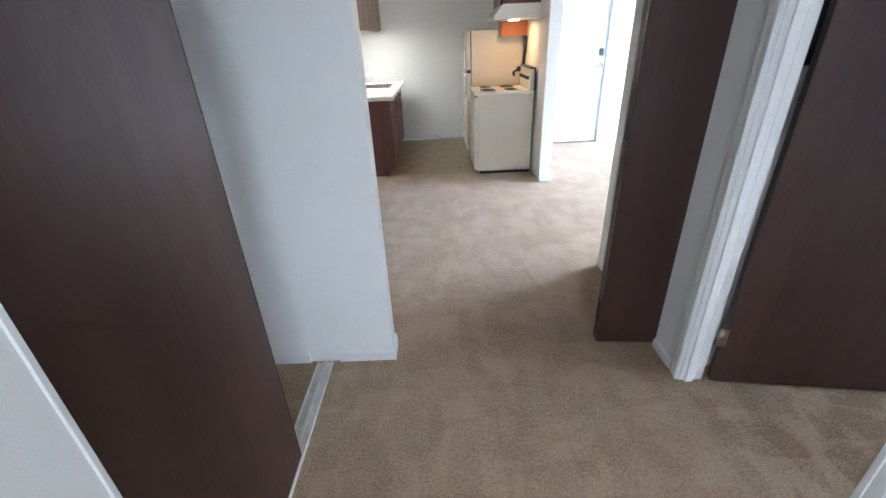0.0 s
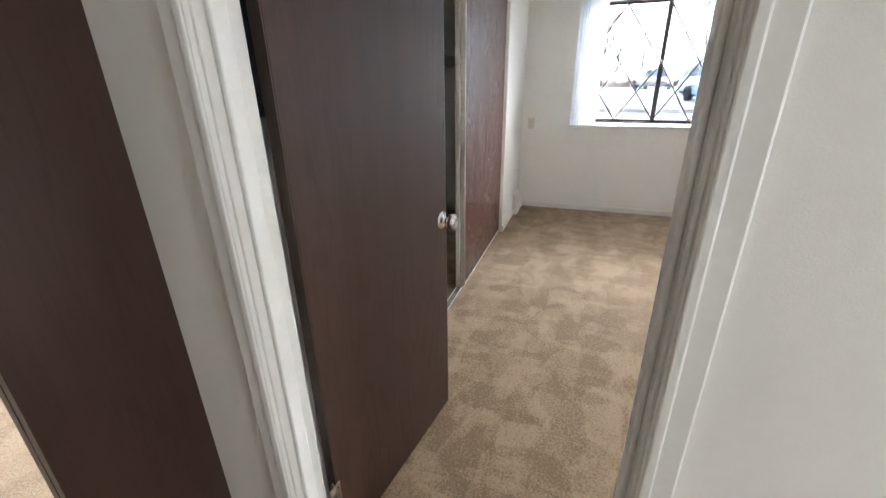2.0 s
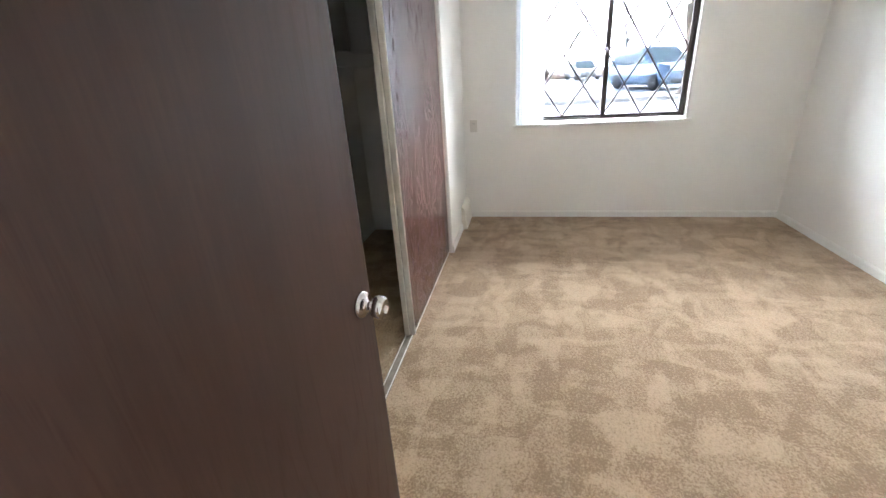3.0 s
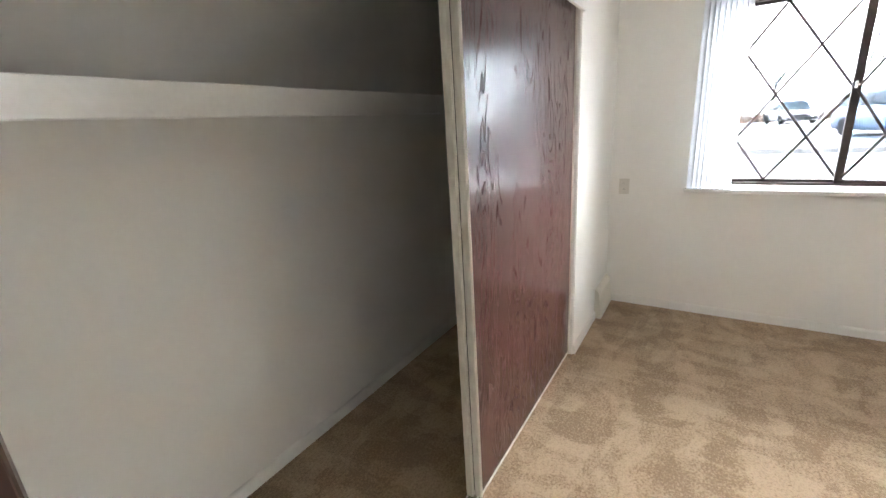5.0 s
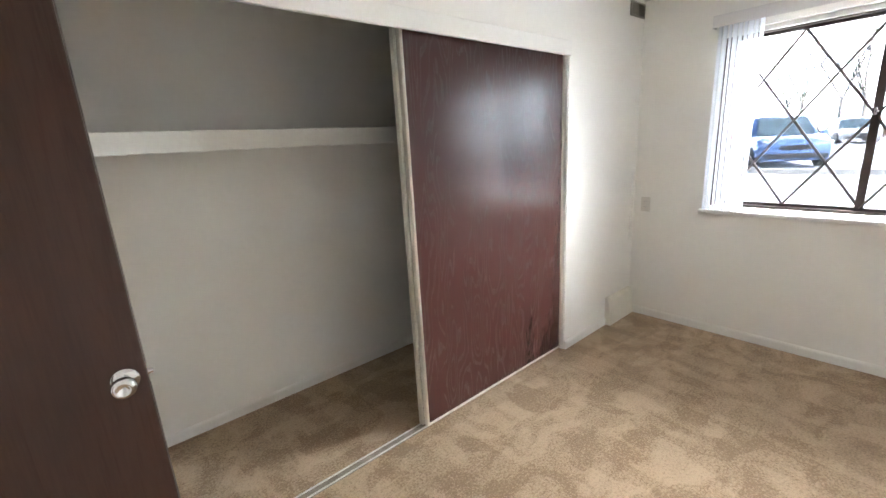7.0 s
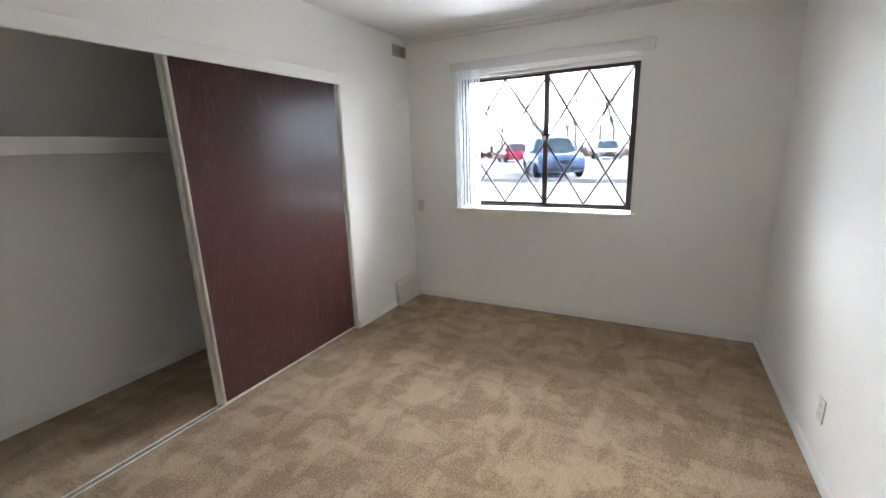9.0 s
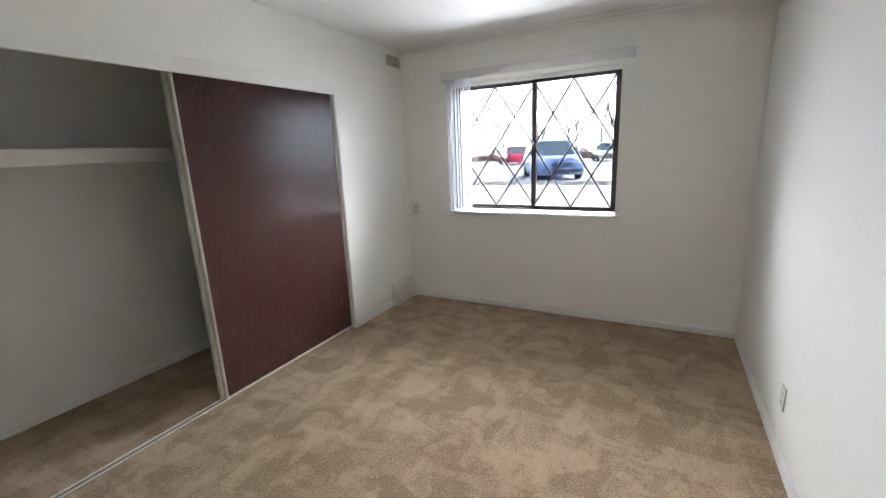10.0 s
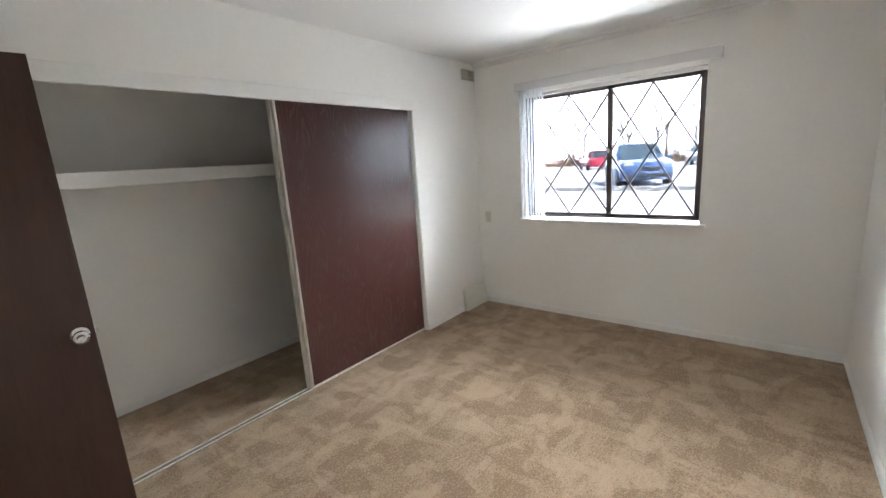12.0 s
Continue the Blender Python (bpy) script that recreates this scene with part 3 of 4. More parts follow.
for x, a, b, near in ((SASH_X - 0.012, F0 + 0.024, MID + 0.018, True), (SASH_X + 0.018, MID - 0.018, F1 - 0.024, False)):
    zb, zt = FB + 0.016, FT - 0.022
    bm = bmesh.new()
    s = 0.040 if near else 0.034
    for y0, y1, z0, z1 in ((a, a + 0.020, zb, zt), (b - s, b, zb, zt), (a, b, zb, zb + 0.022), (a, b, zt - 0.022, zt)):
        box(bm, x - 0.011, x + 0.011, y0, y1, z0, z1, bevel=0.0015)
    sash = part("sash", bm, BRONZE, win)
    bm = bmesh.new()
    box(bm, x - 0.002, x + 0.002, a + 0.014, b - 0.014, zb + 0.012, zt - 0.012)
    pane = part("pane", bm, GLASS, sash, "glass pane tinted dark to dim the bright view")
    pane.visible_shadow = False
    # lattice: two diamonds wide, two high
    ga, gb, gz0, gz1 = a + 0.018, b - 0.022, zb + 0.020, zt - 0.020
    u, v = (gb - ga) / 2, (gz1 - gz0) / 2
    gx = x - 0.008 if near else x - 0.009
    ends = []
    for k in (-1, 0, 1):
        ends.append(((max(0, k), max(0, -k)), (min(2, 2 + k), min(2, 2 - k))))
        ends.append(((max(0, k), min(2, 2 + k)), (min(2, 2 + k), max(0, k))))
    for (p0, q0), (p1, q1) in ends:
        bm = bmesh.new()
        tube(bm, (gx, ga + p0 * u, gz0 + q0 * v), (gx, ga + p1 * u, gz0 + q1 * v), 0.0080, n=6)
        part("lattice_bar", bm, BRONZE, sash)
    for p, q in ((0.5, 0.5), (1.5, 0.5), (1, 1), (0.5, 1.5), (1.5, 1.5)):
        bm = bmesh.new()
        box(bm, gx - 0.005, gx + 0.005, ga + p * u - 0.007, ga + p * u + 0.007, gz0 + q * v - 0.008, gz0 + q * v + 0.008, bevel=0.002)
        part("lattice_clip", bm, BRONZE, sash)
bm = bmesh.new()
box(bm, SASH_X - 0.034, SASH_X - 0.020, MID - 0.004, MID + 0.012, 1.50, 1.54, bevel=0.002)
box(bm, SASH_X - 0.040, SASH_X - 0.030, MID - 0.012, MID + 0.004, 1.514, 1.524, bevel=0.002)
part("window_latch", bm, CHROME, win, "small metal sash latch")
# painted liner and sill
bm = bmesh.new()
box(bm, WIN_X + 0.002, OUT_W, OPEN_S, OPEN_S + 0.018, OPEN_B, OPEN_T)
box(bm, WIN_X + 0.002, OUT_W, OPEN_N - 0.018, OPEN_N, OPEN_B, OPEN_T)
box(bm, WIN_X + 0.002, OUT_W, OPEN_S, OPEN_N, OPEN_T - 0.018, OPEN_T)
box(bm, SASH_X - 0.05, SASH_X - 0.028, OPEN_S + 0.018, OPEN_N - 0.018, OPEN_T - 0.048, OPEN_T - 0.018, bevel=0.003)
part("liner", bm, TRIM, win, "white painted window reveal")
bm = bmesh.new()
box(bm, WIN_X - 0.040, WIN_X + 0.001, OPEN_S - 0.028, OPEN_N + 0.020, OPEN_B - 0.002, OPEN_B + 0.024, bevel=0.006, segments=3)
box(bm, WIN_X, OUT_W, OPEN_S + 0.001, OPEN_N - 0.001, OPEN_B + 0.002, OPEN_B + 0.024)
part("window_sill", bm, TRIM, win, "white painted window sill")

# blinds: valance, rail and the drawn-back slats
SLAT = material("blind_vinyl", (0.80, 0.81, 0.83), 0.45, 0, (0.74, 0.75, 0.77), 6, 50, 0.5)
_b = SLAT.node_tree.nodes["Principled BSDF"]
_b.inputs["Transmission Weight"].default_value, _b.inputs["Roughness"].default_value, _b.inputs["IOR"].default_value = 0.12, 0.6, 1.1
blind = thing("vertical_blind", "white vinyl vertical blind drawn to one end under a valance", "blind")
bm = bmesh.new()
box(bm, WIN_X - 0.075, WIN_X - 0.070, OPEN_S - 0.07, OPEN_N + 0.025, 2.098, 2.170, bevel=0.002)
box(bm, WIN_X - 0.072, WIN_X, OPEN_S - 0.07, OPEN_S - 0.066, 2.098, 2.170)
box(bm, WIN_X - 0.072, WIN_X, OPEN_N + 0.021, OPEN_N + 0.025, 2.098, 2.170)
part("valance", bm, material("valance_vinyl", (0.72, 0.70, 0.68), 0.5, 0, (0.68, 0.66, 0.64), 4, 60, 0.5), blind, "off-white valance strip")
bm = bmesh.new()
box(bm, WIN_X - 0.058, WIN_X - 0.022, OPEN_S - 0.05, OPEN_N + 0.015, 2.120, 2.146, bevel=0.003)
part("head_rail", bm, TRIM, blind)
for i in range(9):
    y = 0.825 + i * 0.0275
    bm = bmesh.new()
    k, half = 7, 0.044
    ang = radians(38 + 9 * math.sin(i * 2.3))
    prev = None
    for j in range(k):
        s = -half + 2 * half * j / (k - 1)
        bow = 0.007 * (1 - (s / half) ** 2)
        px = WIN_X - 0.040 + math.sin(ang) * s * 0.62 + math.cos(ang) * bow
        py = y + math.cos(ang) * s * 0.45 - math.sin(ang) * bow
        ring = [bm.verts.new((px, py, 0.918 + 0.003 * math.sin(i * 1.7))), bm.verts.new((px, py, 2.122))]
        if prev:
            bm.faces.new((prev[0], ring[0], ring[1], prev[1]))
        prev = ring
    bmesh.ops.solidify(bm, geom=list(bm.faces), thickness=0.0012)
    part("slat", bm, SLAT, blind, "", True)

# ---------------------------------------------------------------- registers, outlets, small wall fittings
reg = thing("floor_register", "cream enamelled baseboard air register with fine louvres", "air register")
bm = bmesh.new()
x0, x1, zt = 5.070, 5.450, 0.226
extrude_profile(bm, [(0, 0.002), (-0.050, 0.002), (-0.050, 0.012), (-0.030, zt - 0.03), (-0.014, zt - 0.006), (0, zt)], x1 - x0, Matrix(((0, 1, 0, x0), (1, 0, 0, BED_N), (0, 0, 1, 0), (0, 0, 0, 1))))
part("register_body", bm, GRILLE, reg)
for c in range(2):
    for i in range(9):
        cx0 = x0 + 0.022 + c * 0.178
        z = 0.045 + i * 0.0155
        yy = BED_N - (0.050 - (z - 0.012) * 0.02 / (zt - 0.042)) - 0.001
        bm = bmesh.new()
        box(bm, cx0, cx0 + 0.160, yy - 0.0025, yy + 0.003, z, z + 0.006, bevel=0.001)
        part("louvre", bm, GRILLE, reg)

vent = thing("wall_vent", "beige metal wall vent of two louvred halves near the ceiling", "air vent")
# flat sheet coloured as the shade behind the louvres
bm = bmesh.new()
box(bm, 5.240, 5.440, BED_N - 0.004, BED_N - 0.0005, 2.273, 2.360)
part("backing", bm, HOLE_SHADE, vent)
bm = bmesh.new()
for a, b, c, d in ((5.235, 5.445, 2.354, 2.364), (5.235, 5.445, 2.269, 2.279), (5.235, 5.247, 2.269, 2.364), (5.433, 5.445, 2.269, 2.364), (5.335, 5.347, 2.269, 2.364)):
    box(bm, a, b, BED_N - 0.012, BED_N - 0.003, c, d, bevel=0.001)
part("frame", bm, GRILLE_DARK, vent)
for side, tilt in ((0, 35), (1, -35)):
    for i in range(6):
        cx = 5.255 + side * 0.099 + i * 0.0145
        bm = bmesh.new()
        box(bm, -0.0008, 0.0008, -0.007, 0.007, 2.280, 2.353, turn=Matrix.Translation((cx, BED_N - 0.010, 0)) @ pose(0, 0, 0, 0, 0, tilt))
        part("slat", bm, GRILLE_DARK, vent)


def outlet(m, label, name="wall_outlet"):
    """A duplex outlet; its plate lies in x and z and faces -y."""
    o = thing(name, label, "outlet")
    bm = bmesh.new()
    box(bm, -0.035, 0.035, -0.006, 0, -0.057, 0.057, bevel=0.003, segments=2)
    part("plate", bm, PLASTIC, o)
    for z in (-0.022, 0.022):
        bm = bmesh.new()
        box(bm, -0.014, 0.014, -0.008, -0.005, z - 0.013, z + 0.013, bevel=0.002)
        part("socket", bm, PLASTIC, o)
        for x in (-0.006, 0.006):
            # shade in the slot, as a dark chip on the socket face
            bm = bmesh.new()
            box(bm, x - 0.001, x + 0.001, -0.0086, -0.0078, z - 0.004, z + 0.005)
            part("slot", bm, HOLE_SHADE, o)
    o.matrix_world = m
    return o


outlet(pose(4.12, BED_S, 0.29, 0, 0, 180), "ivory plastic duplex outlet low on the side wall")
outlet(pose(WIN_X, 1.465, 0.925, 0, 0, -90), "small ivory wall plate beside the window")

rod = thing("cord_cover", "thin cream cord cover running up the wall near the corner", "cord cover")
bm = bmesh.new()
box(bm, 5.400, 5.410, BED_N - 0.009, BED_N - 0.0005, 0.64, 1.18, bevel=0.002)
part("cover_strip", bm, TRIM, rod)

# ---------------------------------------------------------------- hall linen closet
bm = bmesh.new()
box(bm, HC_X - 0.114, HC_X + 0.004, HC_S - 0.001, HC_S + 0.012, 0.001, 2.05, bevel=0.002)
structure("trim", bm, TRIM, "cream painted jamb of the linen closet", "trim")
ltrack = thing("linen_track", "worn aluminium floor track of the linen closet", "door track")
bm = bmesh.new()
box(bm, HC_X - 0.095, HC_X - 0.012, HC_S + 0.014, HC_N - 0.013, 0.0005, 0.005)
part("track_base", bm, ALUMINIUM, ltrack)
for x in (-0.093, -0.058, -0.050, -0.020):
    bm = bmesh.new()
    box(bm, HC_X + x, HC_X + x + 0.006, HC_S + 0.014, HC_N - 0.013, 0.0045, 0.016, bevel=0.001)
    part("rail", bm, ALUMINIUM, ltrack)
lin = thing("linen_door", "dark-stained flush sliding door of the hall linen closet", "door", pose(HC_X - 0.030, HC_S + 0.014, 0))
bm = bmesh.new()
box(bm, -0.012, 0.012, 0.002, 0.640, 0.018, 2.04, bevel=0.002)
part("door_leaf", bm, WOOD_PLAIN, lin)
bm = bmesh.new()
box(bm, -0.013, 0.013, 0.640, 0.644, 0.018, 2.04, bevel=0.001)
part("edge_strip", bm, WOOD_EDGE, lin)
for z in (0.52, 0.90, 1.28, 1.66):
    s = thing("linen_shelf", "white painted linen closet shelf", "shelf", None, "linen shelves")
    bm = bmesh.new()
    box(bm, -1.048, -0.72, HC_S - 0.298, HC_N - 0.001, z, z + 0.018, bevel=0.002)
    part("shelf_board", bm, TRIM, s)
    bm = bmesh.new()
    box(bm, -1.048, -0.66, HC_N - 0.020, HC_N - 0.001, z - 0.04, z - 0.001, bevel=0.002)
    part("cleat", bm, TRIM, s)

# ---------------------------------------------------------------- kitchen and entry
VINYL = material("kitchen_vinyl", (0.30, 0.225, 0.13), 0.4, 0, (0.20, 0.145, 0.075), 9, 60, 0.6, 0.05, 80)
CABINET = wood_material("cabinet_wood", (0.150, 0.060, 0.036), (0.112, 0.042, 0.025), 0.42, 0.35)
CABINET_OUT = material("cabinet_side", (0.36, 0.27, 0.20), 0.5, 0, (0.30, 0.22, 0.16), 5, 60, 0.5, 0.05, stretch=(3, 3, 0.4))
COUNTER = material("cream_laminate", (0.74, 0.71, 0.62), 0.3, 0, (0.70, 0.67, 0.58), 12, 90, 0.4)
ENAMEL = material("cream_enamel", (0.66, 0.61, 0.49), 0.22, 0, (0.63, 0.58, 0.46), 3, 40, 0.4)
ENAMEL_TOP = material("white_enamel", (0.76, 0.73, 0.65), 0.2, 0, (0.73, 0.70, 0.62), 3, 40, 0.4)
BLACK = material("black_enamel", (0.018, 0.018, 0.019), 0.35, 0, (0.012, 0.012, 0.012), 20, 100, 0.4)
STEEL = material("stainless", (0.55, 0.55, 0.55), 0.28, 1.0, (0.46, 0.46, 0.46), 20, 120, 0.5, stretch=(1, 8, 1))
DOOR_WHITE = material("entry_door_paint", (0.70, 0.72, 0.74), 0.42, 0, (0.66, 0.68, 0.70), 3, 60, 0.4, 0.05)
# cabinet wood with the hood lamp's orange light put into its colour
LAMPLIT_WOOD = material("lamplit_wood", (0.42, 0.13, 0.03), 0.45, 0, (0.34, 0.10, 0.022), 4, 60, 0.5, stretch=(3, 3, 0.3))

structure("floor_kitchen", boxes((-0.90, 1.30, 4.90, 6.88, -0.12, -0.004)), VINYL, "mottled brown sheet vinyl kitchen floor", "vinyl floor")


def base_cabinet(y0, y1):
    c = thing("base_cabinet", "reddish-brown wooden kitchen base cabinet under the sink counter", "cabinet", None, "kitchen base cabinets")
    part("body", boxes((-0.898, -0.335, y0 + 0.001, y1 - 0.001, 0.095, 0.868)), CABINET, c)
    part("toe_kick", boxes((-0.898, -0.400, y0 + 0.003, y1 - 0.003, -0.003, 0.094)), CABINET, c)
    bm = bmesh.new()
    box(bm, -0.334, -0.316, y0 + 0.02, y1 - 0.02, 0.70, 0.845, bevel=0.004)
    dr = part("drawer_front", bm, CABINET, c)
    bm = bmesh.new()
    lathe(bm, [(0, 0), (0.006, 0), (0.006, 0.012), (0.014, 0.018), (0.014, 0.024), (0, 0.026)], 14, Matrix.Translation((-0.316, (y0 + y1) / 2, 0.772)) @ pose(0, 0, 0, 0, 90))
    part("knob", bm, BRASS_DULL, dr, "", True)
    half = (y0 + y1) / 2
    for a, b in ((y0 + 0.02, half - 0.003), (half + 0.003, y1 - 0.02)):
        bm = bmesh.new()
        box(bm, -0.334, -0.316, a, b, 0.12, 0.68, bevel=0.004)
        dd = part("door", bm, CABINET, c)
        bm = bmesh.new()
        lathe(bm, [(0, 0), (0.006, 0), (0.006, 0.012), (0.014, 0.018), (0.014, 0.024), (0, 0.026)], 14, Matrix.Translation((-0.316, b - 0.04 if a < half - 0.1 else a + 0.04, 0.62)) @ pose(0, 0, 0, 0, 90))
        part("knob", bm, BRASS_DULL, dd, "", True)


base_cabinet(4.91, 5.74)
base_cabinet(5.74, 6.60)
top = thing("worktop", "cream laminate kitchen worktop with backsplash lip", "worktop")
bm = bmesh.new()
for r in ((-0.898, -0.262, 4.80, 5.70), (-0.898, -0.262, 6.22, 6.62), (-0.898, -0.81, 5.70, 6.22), (-0.37, -0.262, 5.70, 6.22)):
    box(bm, r[0], r[1], r[2], r[3], 0.870, 0.910)
part("slab", bm, COUNTER, top)
bm = bmesh.new()
box(bm, -0.898, -0.878, 4.80, 6.62, 0.910, 1.010, bevel=0.003)
part("backsplash", bm, COUNTER, top)
sink = thing("sink", "stainless steel kitchen sink let into the worktop", "sink")
bm = bmesh.new()
for r in ((-0.83, -0.35, 5.68, 5.72), (-0.83, -0.35, 6.20, 6.24), (-0.83, -0.79, 5.72, 6.20), (-0.39, -0.35, 5.72, 6.20)):
    box(bm, r[0], r[1], r[2], r[3], 0.9105, 0.915, bevel=0.0015)
part("rim", bm, STEEL, sink)
bm = bmesh.new()
for r in ((-0.79, -0.39, 5.72, 6.20, 0.745, 0.750), (-0.795, -0.79, 5.72, 6.20, 0.745, 0.912), (-0.39, -0.385, 5.72, 6.20, 0.745, 0.912), (-0.79, -0.39, 5.715, 5.72, 0.745, 0.912), (-0.79, -0.39, 6.20, 6.205, 0.745, 0.912)):
    box(bm, *r)
part("basin", bm, STEEL, sink)
tap = thing("tap", "chrome kitchen tap behind the sink", "tap")
bm = bmesh.new()
tube(bm, (-0.80, 5.96, 0.915), (-0.80, 5.96, 1.03), 0.014)
part("tap_body", bm, CHROME, tap, "", True)
bm = bmesh.new()
tube(bm, (-0.80, 5.96, 1.02), (-0.64, 5.96, 1.06), 0.009)
tube(bm, (-0.64, 5.96, 1.064), (-0.64, 5.96, 1.02), 0.009)
part("spout", bm, CHROME, tap, "", True)
bm = bmesh.new()
tube(bm, (-0.80, 5.96, 1.03), (-0.80, 5.90, 1.06), 0.006)
part("lever", bm, CHROME, tap, "", True)


def wall_cabinet(y0, y1, z0, z1):
    c = thing("wall_cabinet", "brown wooden kitchen wall cabinet", "cabinet", None, "kitchen wall cabinets")
    part("body", boxes((-0.898, -0.575, y0 + 0.001, y1 - 0.001, z0, z1)), CABINET_OUT, c)
    bm = bmesh.new()
    box(bm, -0.574, -0.556, y0 + 0.012, y1 - 0.012, z0 + 0.01, z1 - 0.01, bevel=0.004)
    part("door", bm, CABINET_OUT, c)


for i in range(5):
    wall_cabinet(4.90 + 0.395 * i, 4.90 + 0.395 * (i + 1), 1.57, 2.30)
strip = thing("cabinet_light", "white under-cabinet tube light shining on the counter", "light")
bm = bmesh.new()
box(bm, -0.74, -0.62, 5.55, 6.25, 1.548, 1.569, bevel=0.003)
part("housing", bm, TRIM, strip)

# stove: its control side towards the wall end, its oven door towards the sink
stove = thing("stove", "cream enamelled electric stove with four coil burners", "stove")
SX0, SX1, SY0, SY1 = 0.618, 1.275, 4.83, 5.42
bm = bmesh.new()
box(bm, SX0 + 0.045, SX1, SY0, SY1, 0.035, 0.885, bevel=0.006, segments=2)
part("body", bm, ENAMEL, stove)
part("plinth", boxes((SX0 + 0.07, SX1 - 0.02, SY0 + 0.02, SY1 - 0.02, -0.003, 0.036)), BLACK, stove, "black recessed plinth")
bm = bmesh.new()
box(bm, SX0, SX1, SY0 - 0.006, SY1 + 0.006, 0.880, 0.910, bevel=0.008, segments=3)
part("cooktop", bm, ENAMEL_TOP, stove)
bm = bmesh.new()
box(bm, SX0 + 0.004, SX0 + 0.044, SY0 + 0.006, SY1 - 0.006, 0.27, 0.86, bevel=0.006, segments=2)
oven = part("oven_door", bm, ENAMEL, stove)
bm = bmesh.new()
tube(bm, (SX0 - 0.03, SY0 + 0.06, 0.80), (SX0 - 0.03, SY1 - 0.06, 0.80), 0.011)
for y in (SY0 + 0.07, SY1 - 0.07):
    tube(bm, (SX0 - 0.03, y, 0.80), (SX0 + 0.006, y, 0.80), 0.008)
part("handle", bm, STEEL, oven, "steel bar handle", True)
bm = bmesh.new()
box(bm, SX0 + 0.004, SX0 + 0.044, SY0 + 0.006, SY1 - 0.006, 0.05, 0.25, bevel=0.006, segments=2)
part("drawer", bm, ENAMEL, stove)
bm = bmesh.new()
box(bm, SX1 - 0.050, SX1, SY0 + 0.01, SY1 - 0.01, 0.910, 1.125, bevel=0.006, segments=2)
back = part("control_panel", bm, ENAMEL_TOP, stove)
bm = bmesh.new()
box(bm, SX1 - 0.058, SX1 + 0.004, SY0 + 0.006, SY1 - 0.006, 1.1245, 1.142, bevel=0.004, segments=2)
box(bm, SX1 - 0.004, SX1 + 0.010, SY0 + 0.002, SY1 - 0.006, 0.912, 1.124, bevel=0.003)
part("panel_trim", bm, BLACK, back, "black trim round the control panel")
for i in range(5):
    bm = bmesh.new()
    lathe(bm, [(0, 0), (0.020, 0), (0.018, 0.018), (0, 0.020)], 14, Matrix.Translation((SX1 - 0.050, SY0 + 0.09 + i * 0.11, 1.03)) @ pose(0, 0, 0, 0, -90))
    part("knob", bm, BLACK, back, "", True)
for bx, by, r in ((SX0 + 0.17, SY0 + 0.16, 0.092), (SX0 + 0.42, SY0 + 0.16, 0.074), (SX0 + 0.17, SY0 + 0.46, 0.074), (SX0 + 0.42, SY0 + 0.46, 0.092)):
    bm = bmesh.new()
    lathe(bm, [(0, 0.9105), (r + 0.008, 0.9105), (r + 0.012, 0.913), (r + 0.004, 0.9135), (r * 0.9, 0.9115), (0, 0.9115)], 28, Matrix.Translation((bx, by, 0)))
    bowl = part("drip_bowl", bm, STEEL, stove, "", True)
    bm = bmesh.new()
    turns, pts = 4, []
    for j in range(turns * 18 + 1):
        a = 2 * math.pi * j / 18
        rr = 0.012 + (r - 0.012) * j / (turns * 18)
        pts.append(Vector((bx + rr * math.cos(a), by + rr * math.sin(a), 0.919)))
    for p, q in zip(pts, pts[1:]):
        tube(bm, p, q, 0.0042, n=5, caps=False)
    part("coil", bm, BLACK, bowl, "black coil heating element", True)

fr = thing("refrigerator", "cream two-door refrigerator beyond the stove", "refrigerator")
FX0, FX1, FY0, FY1, FH = 0.590, 1.285, 5.62, 6.30, 1.525
bm = bmesh.new()
box(bm, FX0 + 0.06, FX1, FY0, FY1, 0.06, FH, bevel=0.012, segments=3)
part("body", bm, ENAMEL, fr)
part("plinth", boxes((FX0 + 0.09, FX1 - 0.02, FY0 + 0.02, FY1 - 0.02, -0.003, 0.062)), BLACK, fr)
for z0, z1 in ((0.09, 1.06), (1.075, FH - 0.004)):
    bm = bmesh.new()
    box(bm, FX0, FX0 + 0.055, FY0 + 0.002, FY1 - 0.002, z0, z1, bevel=0.012, segments=3)
    dd = part("door", bm, ENAMEL, fr)
    bm = bmesh.new()
    zz = (z1 - 0.30, z1 - 0.02) if z0 < 0.5 else (z0 + 0.02, z0 + 0.22)
    box(bm, FX0 - 0.030, FX0 - 0.014, FY0 + 0.03, FY0 + 0.055, *zz, bevel=0.004)
    for z in (zz[0] + 0.015, zz[1] - 0.015):
        box(bm, FX0 - 0.020, FX0 + 0.004, FY0 + 0.034, FY0 + 0.051, z - 0.012, z + 0.012, bevel=0.002)
    part("handle", bm, STEEL, dd)
bm = bmesh.new()
box(bm, FX0 + 0.004, FX0 + 0.06, FY0 - 0.012, FY0 + 0.03, 1.050, 1.086, bevel=0.002)
part("middle_hinge", bm, BLACK, fr, "dark middle hinge cover")

